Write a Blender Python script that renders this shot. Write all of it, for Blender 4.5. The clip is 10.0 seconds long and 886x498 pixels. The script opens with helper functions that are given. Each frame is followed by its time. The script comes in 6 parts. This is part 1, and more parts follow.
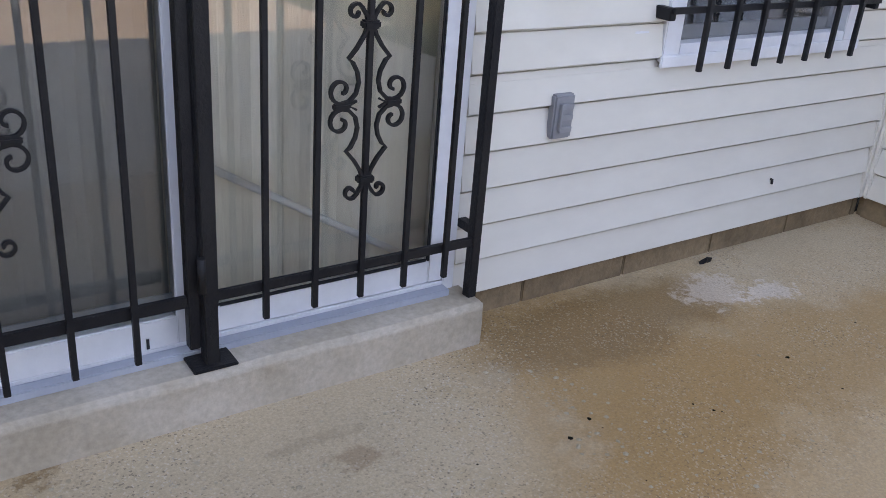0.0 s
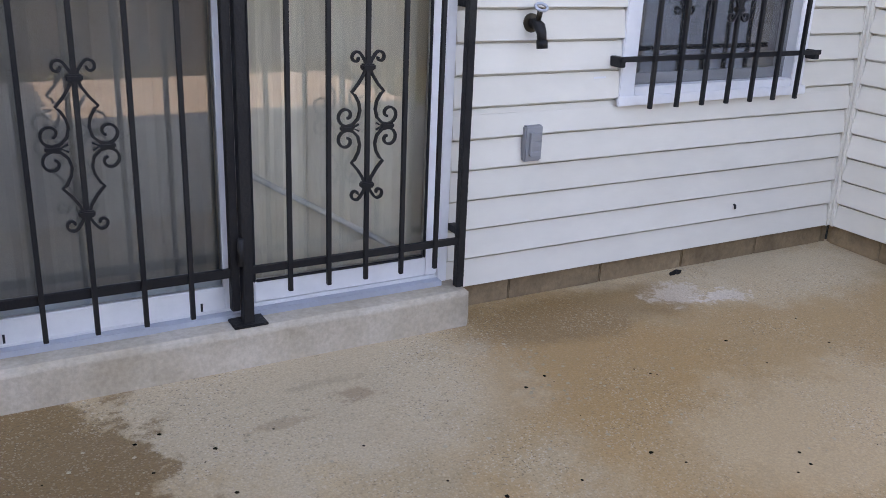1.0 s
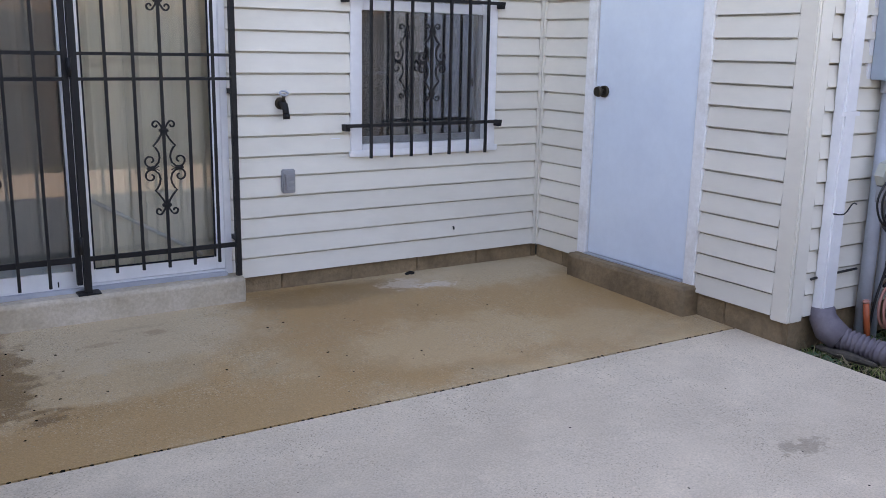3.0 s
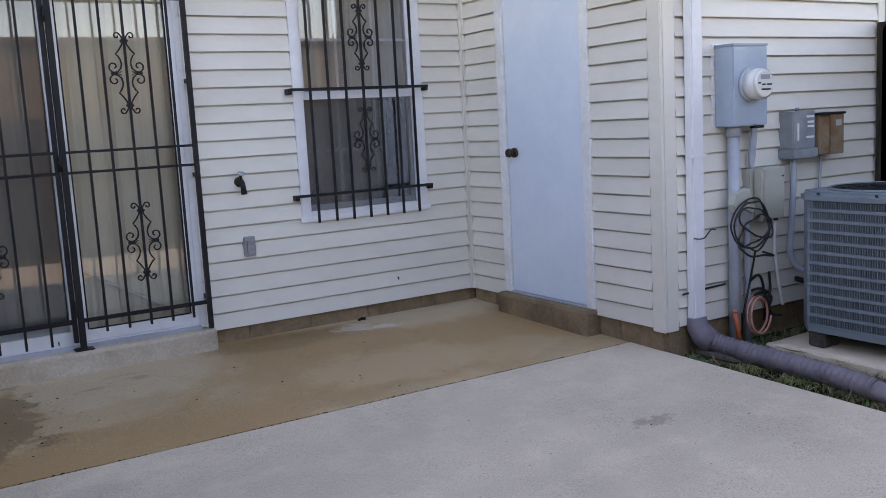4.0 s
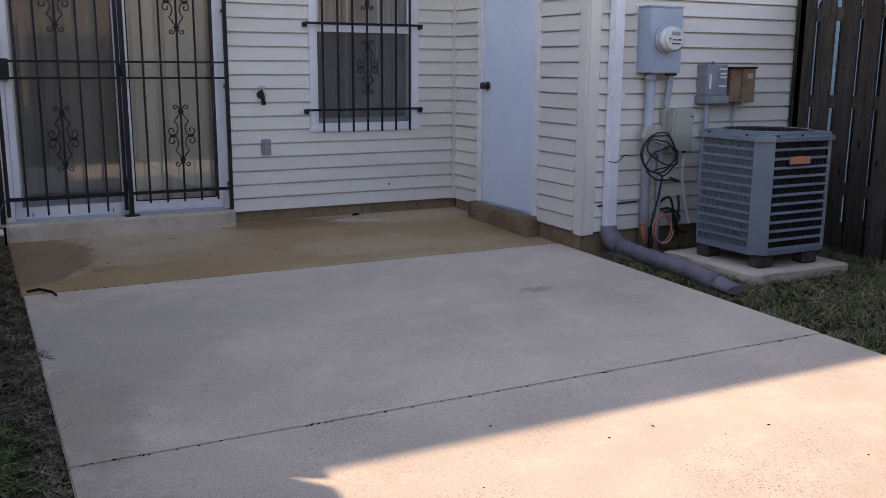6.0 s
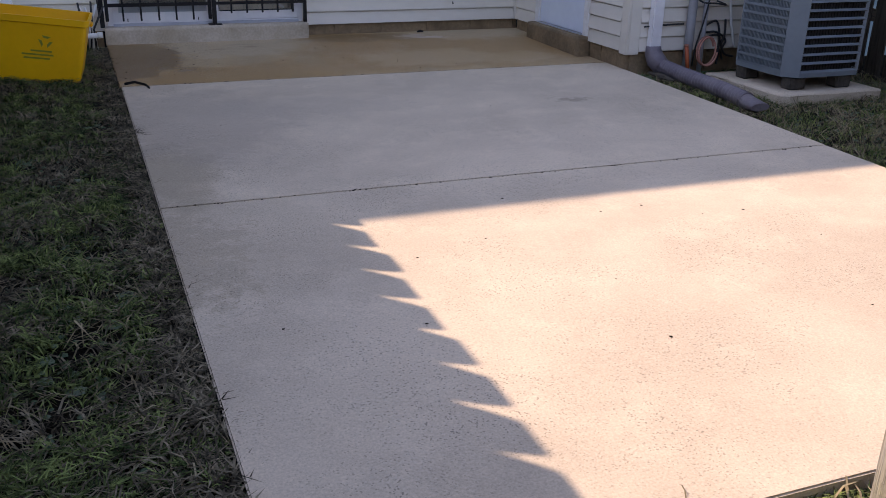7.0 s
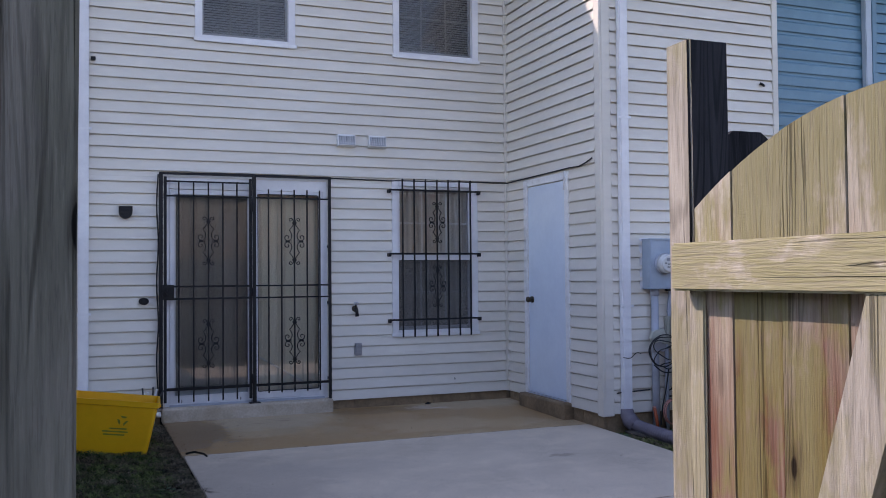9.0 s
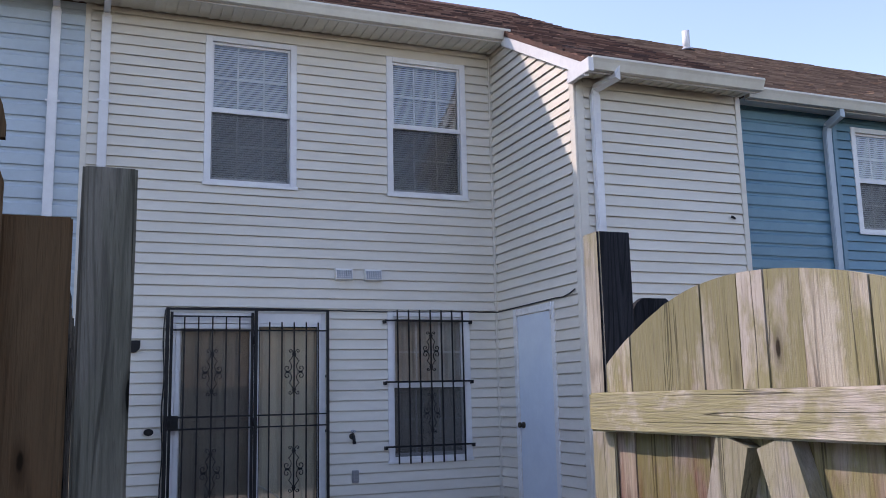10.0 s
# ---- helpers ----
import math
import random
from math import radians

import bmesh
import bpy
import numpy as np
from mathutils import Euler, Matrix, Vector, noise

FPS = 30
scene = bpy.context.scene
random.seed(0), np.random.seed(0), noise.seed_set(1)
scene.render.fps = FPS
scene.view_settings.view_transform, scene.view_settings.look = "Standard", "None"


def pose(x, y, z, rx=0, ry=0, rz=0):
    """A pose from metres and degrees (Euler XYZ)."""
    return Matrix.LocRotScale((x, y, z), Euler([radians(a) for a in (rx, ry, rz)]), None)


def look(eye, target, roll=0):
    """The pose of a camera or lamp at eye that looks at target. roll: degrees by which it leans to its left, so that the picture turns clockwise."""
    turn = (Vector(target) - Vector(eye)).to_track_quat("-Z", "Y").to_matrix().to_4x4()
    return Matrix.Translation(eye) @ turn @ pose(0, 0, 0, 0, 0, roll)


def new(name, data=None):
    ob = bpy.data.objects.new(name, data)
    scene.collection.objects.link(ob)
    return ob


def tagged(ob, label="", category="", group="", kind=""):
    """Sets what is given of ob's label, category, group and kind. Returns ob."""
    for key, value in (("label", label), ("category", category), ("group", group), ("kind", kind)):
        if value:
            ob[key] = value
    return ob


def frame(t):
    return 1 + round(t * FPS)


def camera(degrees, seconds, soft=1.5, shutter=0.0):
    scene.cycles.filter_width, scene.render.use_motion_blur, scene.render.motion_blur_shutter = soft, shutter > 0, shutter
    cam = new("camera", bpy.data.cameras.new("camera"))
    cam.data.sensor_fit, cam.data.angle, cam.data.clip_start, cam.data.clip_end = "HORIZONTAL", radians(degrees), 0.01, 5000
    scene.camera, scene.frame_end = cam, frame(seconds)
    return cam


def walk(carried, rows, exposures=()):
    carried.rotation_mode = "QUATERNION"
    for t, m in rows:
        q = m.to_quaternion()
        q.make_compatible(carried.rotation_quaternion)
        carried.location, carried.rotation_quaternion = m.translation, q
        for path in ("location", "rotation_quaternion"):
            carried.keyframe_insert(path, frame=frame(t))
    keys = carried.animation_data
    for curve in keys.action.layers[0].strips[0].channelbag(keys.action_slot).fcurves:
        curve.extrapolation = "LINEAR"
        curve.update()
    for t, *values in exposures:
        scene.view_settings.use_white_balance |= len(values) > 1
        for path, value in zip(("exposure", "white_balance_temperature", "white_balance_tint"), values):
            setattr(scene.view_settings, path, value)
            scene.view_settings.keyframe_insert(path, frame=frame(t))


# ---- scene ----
cam = camera(52.3, 10.0, soft=0.55)
PATH = [
    (0, (0.186, -1.753, 1.213), (1.143, -0.423, 0.468), 4.6),
    (0.5, (0.052, -2.060, 1.254), (0.932, -0.671, 0.522), 3.3),
    (1, (0.075, -2.446, 1.217), (0.916, -0.971, 0.620), 2.4),
    (1.5, (0.013, -2.967, 1.313), (0.929, -1.468, 0.919), -1.0),
    (2, (0.081, -3.403, 1.247), (0.996, -1.913, 0.819), -4.0),
    (2.2, (0.080, -3.609, 1.275), (1.032, -2.143, 0.847), -3.3),
    (3.3, (-0.020, -4.541, 1.232), (0.899, -3.040, 0.852), 1.6),
    (3.5, (-0.057, -4.739, 1.257), (0.877, -3.233, 0.943), -0.5),
    (4, (-0.053, -5.209, 1.241), (0.881, -3.691, 0.991), -3.1),
    (4.5, (0.047, -5.675, 1.172), (1.031, -4.201, 0.857), -0.4),
    (5, (-0.043, -5.988, 1.162), (0.971, -4.555, 0.763), 3.9),
    (5.2, (-0.104, -6.099, 1.188), (0.863, -4.633, 0.794), 3.3),
    (6.3, (-0.132, -6.924, 1.175), (0.649, -5.342, 0.819), 0.0),
    (6.5, (-0.139, -7.070, 1.173), (0.626, -5.487, 0.786), 0.1),
    (6.8, (-0.139, -7.241, 1.130), (0.510, -5.666, 0.550), 1.2),
    (7, (-0.164, -7.367, 1.133), (0.451, -5.812, 0.466), 1.3),
    (7.3, (-0.245, -7.596, 1.130), (0.363, -6.056, 0.424), 2.0),
    (7.5, (-0.316, -7.720, 1.140), (0.299, -6.179, 0.443), 2.0),
    (7.8, (-0.369, -7.874, 1.182), (0.262, -6.266, 0.677), 1.9),
    (8, (-0.402, -7.948, 1.172), (0.236, -6.315, 0.765), 1.9),
    (8.2, (-0.456, -8.086, 1.203), (0.185, -6.440, 0.855), 1.8),
    (8.5, (-0.559, -8.187, 1.230), (0.096, -6.521, 1.045), 0.9),
    (9, (-0.693, -8.389, 1.275), (-0.023, -6.719, 1.326), -0.5),
    (9.5, (-0.720, -8.625, 1.290), (-0.056, -6.958, 1.438), -0.6),
    (10, (-0.778, -8.836, 1.327), (-0.116, -7.188, 1.617), -1.3),
]
walk(cam, [(t, look(eye, target, roll)) for t, eye, target, roll in PATH],
     [(0, 2.62, 8650, 26), (1.0, 2.74, 8650, 27), (2.0, 2.46, 8600, 26), (3.5, 2.34, 8550, 26), (4.0, 2.03, 8400, 26), (4.5, 1.54, 8400, 26), (5.2, 1.46, 8350, 26), (6.5, 1.55, 8350, 29), (7.0, 1.57, 8150, 29), (7.5, 1.77, 8350, 36), (8.0, 1.74, 7900, 34), (8.5, 1.64, 7300, 33), (9.0, 1.32, 7050, 29), (9.5, 1.26, 7000, 26), (10, 1.1, 6900, 26)])

# ---- world, sun, exposure ----
SUN = Vector((-0.816, 0.676, 1.0)).normalized()
world = bpy.data.worlds.new("sky")
scene.world = world
world.use_nodes = True
wn = world.node_tree
sky = wn.nodes.new("ShaderNodeTexSky")
sky.sky_type, sky.sun_disc = "NISHITA", False
sky.sun_elevation = math.asin(SUN.z)
sky.sun_rotation = math.atan2(SUN.x, SUN.y)
sky.air_density, sky.dust_density, sky.ozone_density = 1.0, 0.25, 1.2
wn.nodes["Background"].inputs["Strength"].default_value = 0.15
wn.links.new(sky.outputs[0], wn.nodes["Background"].inputs["Color"])
lamp = bpy.data.lights.new("sun", "SUN")
lamp.energy, lamp.angle, lamp.color = 1.95, radians(0.53), (1.0, 0.93, 0.83)
sun = new("sun", lamp)
sun.matrix_world = look(SUN * 30, (0, 0, 0))


# ---- materials ----
def mat(name, c1, c2=None, rough=0.6, metal=0.0, scale=3.0, fine=60.0, bump=0.15, stretch=(1, 1, 1), spec=0.5, low=0.38, high=0.62, spread=0.0, rvar=0.12, depth=0.01, island=0.0):
    m = bpy.data.materials.new(name)
    m.use_nodes = True
    n, l = m.node_tree.nodes, m.node_tree.links
    b = n["Principled BSDF"]
    c2 = c2 or tuple(v * 0.85 for v in c1)
    tc, oi, mp = n.new("ShaderNodeTexCoord"), n.new("ShaderNodeObjectInfo"), n.new("ShaderNodeMapping")
    mp.inputs["Scale"].default_value = stretch
    mul = n.new("ShaderNodeMath")
    mul.operation = "MULTIPLY"
    mul.inputs[1].default_value = 37.0
    l.new(oi.outputs["Random"], mul.inputs[0])
    l.new(mul.outputs[0], mp.inputs["Location"])
    l.new(tc.outputs["Object"], mp.inputs["Vector"])
    a, f = n.new("ShaderNodeTexNoise"), n.new("ShaderNodeTexNoise")
    a.inputs["Scale"].default_value, a.inputs["Detail"].default_value, a.inputs["Roughness"].default_value = scale, 6.0, 0.62
    f.inputs["Scale"].default_value, f.inputs["Detail"].default_value, f.inputs["Roughness"].default_value = fine, 4.0, 0.6
    l.new(mp.outputs[0], a.inputs["Vector"])
    l.new(mp.outputs[0], f.inputs["Vector"])
    r = n.new("ShaderNodeValToRGB")
    r.color_ramp.elements[0].position, r.color_ramp.elements[0].color = low, (*c1, 1)
    r.color_ramp.elements[1].position, r.color_ramp.elements[1].color = high, (*c2, 1)
    l.new(a.outputs["Fac"], r.inputs["Fac"])
    fr = n.new("ShaderNodeMapRange")
    fr.inputs["From Min"].default_value, fr.inputs["From Max"].default_value = 0.3, 0.7
    fr.inputs["To Min"].default_value, fr.inputs["To Max"].default_value = 1.0 - bump * 0.6, 1.0 + bump * 0.35
    l.new(f.outputs["Fac"], fr.inputs["Value"])
    mx = n.new("ShaderNodeMix")
    mx.data_type, mx.blend_type = "RGBA", "MULTIPLY"
    mx.inputs["Factor"].default_value = 1.0
    l.new(r.outputs["Color"], mx.inputs["A"])
    out = fr.outputs[0]
    if spread:
        sp = n.new("ShaderNodeMapRange")
        sp.inputs["To Min"].default_value, sp.inputs["To Max"].default_value = 1.0 - spread, 1.0 + spread
        l.new(oi.outputs["Random"], sp.inputs["Value"])
        m2 = n.new("ShaderNodeMath")
        m2.operation = "MULTIPLY"
        l.new(out, m2.inputs[0])
        l.new(sp.outputs[0], m2.inputs[1])
        out = m2.outputs[0]
    if island:
        geo, ir, im = n.new("ShaderNodeNewGeometry"), n.new("ShaderNodeMapRange"), n.new("ShaderNodeMath")
        ir.inputs["To Min"].default_value, ir.inputs["To Max"].default_value = 1.0 - island, 1.0 + island
        im.operation = "MULTIPLY"
        l.new(geo.outputs["Random Per Island"], ir.inputs["Value"])
        l.new(ir.outputs[0], im.inputs[0])
        l.new(out, im.inputs[1])
        out = im.outputs[0]
    l.new(out, mx.inputs["B"])
    l.new(mx.outputs["Result"], b.inputs["Base Color"])
    rr = n.new("ShaderNodeMapRange")
    rr.inputs["To Min"].default_value, rr.inputs["To Max"].default_value = max(0.03, rough - rvar), min(1.0, rough + rvar)
    l.new(a.outputs["Fac"], rr.inputs["Value"])
    l.new(rr.outputs[0], b.inputs["Roughness"])
    b.inputs["Metallic"].default_value = metal
    b.inputs["Specular IOR Level"].default_value = spec
    if bump:
        bp = n.new("ShaderNodeBump")
        bp.inputs["Strength"].default_value, bp.inputs["Distance"].default_value = min(1.0, bump * 2), depth
        l.new(f.outputs["Fac"], bp.inputs["Height"])
        l.new(bp.outputs[0], b.inputs["Normal"])
    return m


def wood(name, pale, dark, tint, axis=2, rough=0.88, cracks=0.7, tint_share=0.5, spread=0.12, heart=None, rings=0.6, knot=0.12, bleach=None, lines=110.0, gape=1.0):
    """Sawn weathered timber: ring figure drawn out along an axis, hair grain, drying cracks, knots, algae patches, red heartwood."""
    m = bpy.data.materials.new(name)
    m.use_nodes = True
    n, l = m.node_tree.nodes, m.node_tree.links
    b = n["Principled BSDF"]
    tc, oi = n.new("ShaderNodeTexCoord"), n.new("ShaderNodeObjectInfo")
    off = n.new("ShaderNodeMath")
    off.operation = "MULTIPLY"
    off.inputs[1].default_value = 53.0
    l.new(oi.outputs["Random"], off.inputs[0])

    def mapped(across, along, shift=0.0):
        mp, ad = n.new("ShaderNodeMapping"), n.new("ShaderNodeMath")
        s = [across] * 3
        s[axis] = along
        mp.inputs["Scale"].default_value = s
        ad.inputs[1].default_value = shift
        l.new(off.outputs[0], ad.inputs[0])
        l.new(tc.outputs["Object"], mp.inputs["Vector"])
        l.new(ad.outputs[0], mp.inputs["Location"])
        return mp.outputs[0]

    def field(across, along, detail, distort=0.0, shift=0.0, rough_=0.62):
        t = n.new("ShaderNodeTexNoise")
        t.inputs["Scale"].default_value, t.inputs["Detail"].default_value, t.inputs["Roughness"].default_value, t.inputs["Distortion"].default_value = 1.0, detail, rough_, distort
        l.new(mapped(across, along, shift), t.inputs["Vector"])
        return t.outputs["Fac"]

    def calc(op, u, v=None):
        x = n.new("ShaderNodeMath")
        x.operation = op
        for k, q in enumerate((u, v)):
            if q is None:
                continue
            if isinstance(q, (int, float)):
                x.inputs[k].default_value = q
            else:
                l.new(q, x.inputs[k])
        return x.outputs[0]

    def ranged(v, p, q, lo, hi):
        r = n.new("ShaderNodeMapRange")
        for k, x in zip(("From Min", "From Max", "To Min", "To Max"), (p, q, lo, hi)):
            r.inputs[k].default_value = x
        l.new(v, r.inputs["Value"])
        return r.outputs[0]

    def blend(p, q, fac):
        x = n.new("ShaderNodeMix")
        x.data_type = "RGBA"
        for v, k in ((p, "A"), (q, "B"), (fac, "Factor")):
            if isinstance(v, tuple):
                x.inputs[k].default_value = (*v, 1)
            else:
                l.new(v, x.inputs[k])
        return x.outputs["Result"]

    figure = calc("SINE", calc("MULTIPLY", field(10.0, 0.75, 1.5, shift=3.1, rough_=0.45), lines))
    fade = field(9, 1.1, 3.0, shift=8.2)
    figure = calc("MULTIPLY", ranged(figure, 0.25, 1.0, 0.0, rings), ranged(fade, 0.32, 0.62, 0.15, 1.0))
    streak, hair = field(26, 1.6, 6.0, 0.5), field(260, 11.0, 4.0, 0.6, 5.0)
    patch, fine = field(6.5, 2.6, 6.0, shift=1.7), field(30, 18.0, 5.0, shift=2.4)
    col = blend(pale, dark, ranged(streak, 0.36, 0.70, 0.0, 0.6))
    if heart:
        red = calc("MULTIPLY", ranged(field(11, 0.7, 4.0, 0.6, 4.4), 0.38, 0.52, 0.0, 1.0), ranged(field(42, 1.2, 5.0, 0.4, 6.6), 0.30, 0.58, 0.3, 1.0))
        col = blend(col, heart, red)
    if bleach:
        sep = n.new("ShaderNodeSeparateXYZ")
        l.new(tc.outputs["Object"], sep.inputs[0])
        col = blend(col, bleach, ranged(calc("ADD", sep.outputs[2], calc("MULTIPLY", streak, 0.5)), 1.30, 1.62, 0.0, 0.9))
    col = blend(col, tuple(v * 0.5 for v in dark), figure)
    algae = calc("MULTIPLY", ranged(calc("ADD", patch, calc("MULTIPLY", fine, 0.25)), 0.535 - 0.06 * max(0.0, tint_share - 0.7), 0.63, 0.0, tint_share), ranged(hair, 0.3, 0.6, 1.0, 0.7))
    col = blend(col, tint, algae)
    col = blend(col, tuple(v * 0.45 for v in dark), ranged(hair, 0.52, 0.70, 0.0, 0.34))
    col = blend(col, tuple(min(1.0, v * 1.2) for v in pale), ranged(hair, 0.42, 0.26, 0.0, 0.3))
    rift = calc("ABSOLUTE", calc("SUBTRACT", field(15, 0.45, 4.0, 0.3, 7.7, 0.5), 0.5))
    open_ = ranged(field(5, 1.3, 2.0, shift=9.1), 0.48, 0.60, 0.0, cracks)
    split = calc("MULTIPLY", ranged(rift, 0.011 * gape, 0.004 * gape, 0.0, 1.0), open_)
    vo = n.new("ShaderNodeTexVoronoi")
    vo.inputs["Scale"].default_value = 1.0
    l.new(mapped(11.0, 3.6, 2.2), vo.inputs["Vector"])
    ringed = calc("ADD", vo.outputs["Distance"], calc("MULTIPLY", fine, 0.05))
    col = blend(col, tuple(v * 0.35 for v in dark), ranged(ringed, knot + 0.09, knot + 0.01, 0.0, 0.45))
    col = blend(col, tuple(v * 0.12 for v in dark), ranged(ringed, knot, knot - 0.025, 0.0, 0.9))
    col = blend(col, tuple(v * 0.08 for v in dark), split)
    hue = n.new("ShaderNodeHueSaturation")
    l.new(ranged(oi.outputs["Random"], 0.0, 1.0, 1.0 - spread, 1.0 + spread), hue.inputs["Value"])
    l.new(col, hue.inputs["Color"])
    l.new(hue.outputs["Color"], b.inputs["Base Color"])
    b.inputs["Roughness"].default_value = rough
    b.inputs["Specular IOR Level"].default_value = 0.12
    high = calc("ADD", calc("SUBTRACT", ranged(hair, 0.3, 0.7, 0.45, 0.0), calc("MULTIPLY", figure, 0.4)), calc("MULTIPLY", split, -1.2))
    bp = n.new("ShaderNodeBump")
    bp.inputs["Strength"].default_value, bp.inputs["Distance"].default_value = 0.8, 0.003
    l.new(high, bp.inputs["Height"])
    l.new(bp.outputs[0], b.inputs["Normal"])
    return m


def mask(n, l, coord, cx, cy, rx, ry, warp, soft=0.3):
    """A blotch with ragged edges on the plan: 1 inside, 0 outside."""
    sub, div, ln, add, mr = n.new("ShaderNodeVectorMath"), n.new("ShaderNodeVectorMath"), n.new("ShaderNodeVectorMath"), n.new("ShaderNodeMath"), n.new("ShaderNodeMapRange")
    sub.operation, div.operation, ln.operation = "SUBTRACT", "DIVIDE", "LENGTH"
    sub.inputs[1].default_value, div.inputs[1].default_value = (cx, cy, 0), (rx, ry, 1e6)
    l.new(coord, sub.inputs[0])
    l.new(sub.outputs[0], div.inputs[0])
    l.new(div.outputs[0], ln.inputs[0])
    l.new(ln.outputs["Value"], add.inputs[0])
    l.new(warp, add.inputs[1])
    mr.interpolation_type = "SMOOTHSTEP"
    mr.inputs["From Min"].default_value, mr.inputs["From Max"].default_value = 1.0 + soft, 1.0 - soft
    l.new(add.outputs[0], mr.inputs["Value"])
    return mr.outputs[0]


def stained_concrete(name, base, blotches, wet=0.0):
    """Concrete with sand grain, pits and stains; blotches: (x, y, rx, ry, colour, strength, gloss)."""
    m = bpy.data.materials.new(name)
    m.use_nodes = True
    n, l = m.node_tree.nodes, m.node_tree.links
    b = n["Principled BSDF"]
    tc = n.new("ShaderNodeTexCoord")
    pos = tc.outputs["Object"]

    def noise_at(scale, detail=5.0, rough=0.6):
        t = n.new("ShaderNodeTexNoise")
        t.inputs["Scale"].default_value, t.inputs["Detail"].default_value, t.inputs["Roughness"].default_value = scale, detail, rough
        l.new(pos, t.inputs["Vector"])
        return t.outputs["Fac"]

    def ranged(v, a, c, lo, hi):
        r = n.new("ShaderNodeMapRange")
        for k, x in zip(("From Min", "From Max", "To Min", "To Max"), (a, c, lo, hi)):
            r.inputs[k].default_value = x
        l.new(v, r.inputs["Value"])
        return r.outputs[0]

    def blend(a, c, fac, mode="MIX"):
        x = n.new("ShaderNodeMix")
        x.data_type, x.blend_type = "RGBA", mode
        for v, k in ((a, "A"), (c, "B"), (fac, "Factor")):
            if isinstance(v, (tuple, float, int)):
                x.inputs[k].default_value = (*v, 1) if isinstance(v, tuple) else v
            else:
                l.new(v, x.inputs[k])
        return x.outputs["Result"]

    big, mid, grain = noise_at(1.3), noise_at(5.0), noise_at(140.0, 3.0, 0.7)
    warp = ranged(noise_at(4.2, 7.0, 0.7), 0.25, 0.75, -0.5, 0.5)
    ragged = ranged(noise_at(17.0, 7.0, 0.75), 0.25, 0.75, -1.3, 1.3)
    col = blend(base, tuple(v * 0.80 for v in base), ranged(big, 0.35, 0.65, 0.0, 1.0))
    col = blend(col, tuple(v * 1.10 for v in base), ranged(mid, 0.5, 0.72, 0.0, 0.6))
    rough = None
    for cx, cy, rx, ry, colour, strength, gloss in blotches:
        k = mask(n, l, pos, cx, cy, rx, ry, warp if rx > 0.2 else ragged, 0.09 if gloss < 0.31 else 0.3)
        mul = n.new("ShaderNodeMath")
        mul.operation = "MULTIPLY"
        mul.inputs[1].default_value = strength
        l.new(k, mul.inputs[0])
        col = blend(col, colour, mul.outputs[0])
        rg = n.new("ShaderNodeMix")
        rg.inputs["B"].default_value = gloss
        l.new(mul.outputs[0], rg.inputs["Factor"])
        if rough is None:
            rg.inputs["A"].default_value = 0.85 - wet
        else:
            l.new(rough, rg.inputs["A"])
        rough = rg.outputs["Result"]
    vor = n.new("ShaderNodeTexVoronoi")
    vor.inputs["Scale"].default_value, vor.inputs["Randomness"].default_value = 230.0, 1.0
    l.new(pos, vor.inputs["Vector"])
    stone = n.new("ShaderNodeSeparateColor")
    l.new(vor.outputs["Color"], stone.inputs[0])
    show = noise_at(2.2)
    pits = n.new("ShaderNodeMath")
    pits.operation = "MULTIPLY"
    l.new(ranged(stone.outputs[0], 0.925, 0.94, 0.0, 1.0), pits.inputs[0])
    l.new(ranged(show, 0.40, 0.66, 0.06, 0.58), pits.inputs[1])
    chips = n.new("ShaderNodeMath")
    chips.operation = "MULTIPLY"
    l.new(ranged(stone.outputs[1], 0.86, 0.90, 0.0, 1.0), chips.inputs[0])
    l.new(ranged(show, 0.40, 0.65, 0.08, 0.45), chips.inputs[1])
    col = blend(col, (0.055, 0.045, 0.035), pits.outputs[0])
    col = blend(col, (0.62, 0.55, 0.44), chips.outputs[0])
    grey = n.new("ShaderNodeCombineColor")
    gv = ranged(grain, 0.3, 0.7, 0.80, 1.12)
    for k in range(3):
        l.new(gv, grey.inputs[k])
    col = blend(col, grey.outputs[0], 1.0, "MULTIPLY")
    l.new(col, b.inputs["Base Color"])
    if rough is not None:
        l.new(rough, b.inputs["Roughness"])
    else:
        b.inputs["Roughness"].default_value = 0.85
    bp = n.new("ShaderNodeBump")
    bp.inputs["Strength"].default_value, bp.inputs["Distance"].default_value = 0.3, 0.004
    l.new(grain, bp.inputs["Height"])
    l.new(bp.outputs[0], b.inputs["Normal"])
    return m


def screen_mat(name, colour, open_share):
    m = bpy.data.materials.new(name)
    m.use_nodes = True
    n, l = m.node_tree.nodes, m.node_tree.links
    b, tr, mixs = n["Principled BSDF"], n.new("ShaderNodeBsdfTransparent"), n.new("ShaderNodeMixShader")
    b.inputs["Base Color"].default_value, b.inputs["Roughness"].default_value = (*colour, 1), 0.7
    mixs.inputs[0].default_value = open_share
    l.new(b.outputs[0], mixs.inputs[1])
    l.new(tr.outputs[0], mixs.inputs[2])
    l.new(mixs.outputs[0], n["Material Output"].inputs["Surface"])
    return m


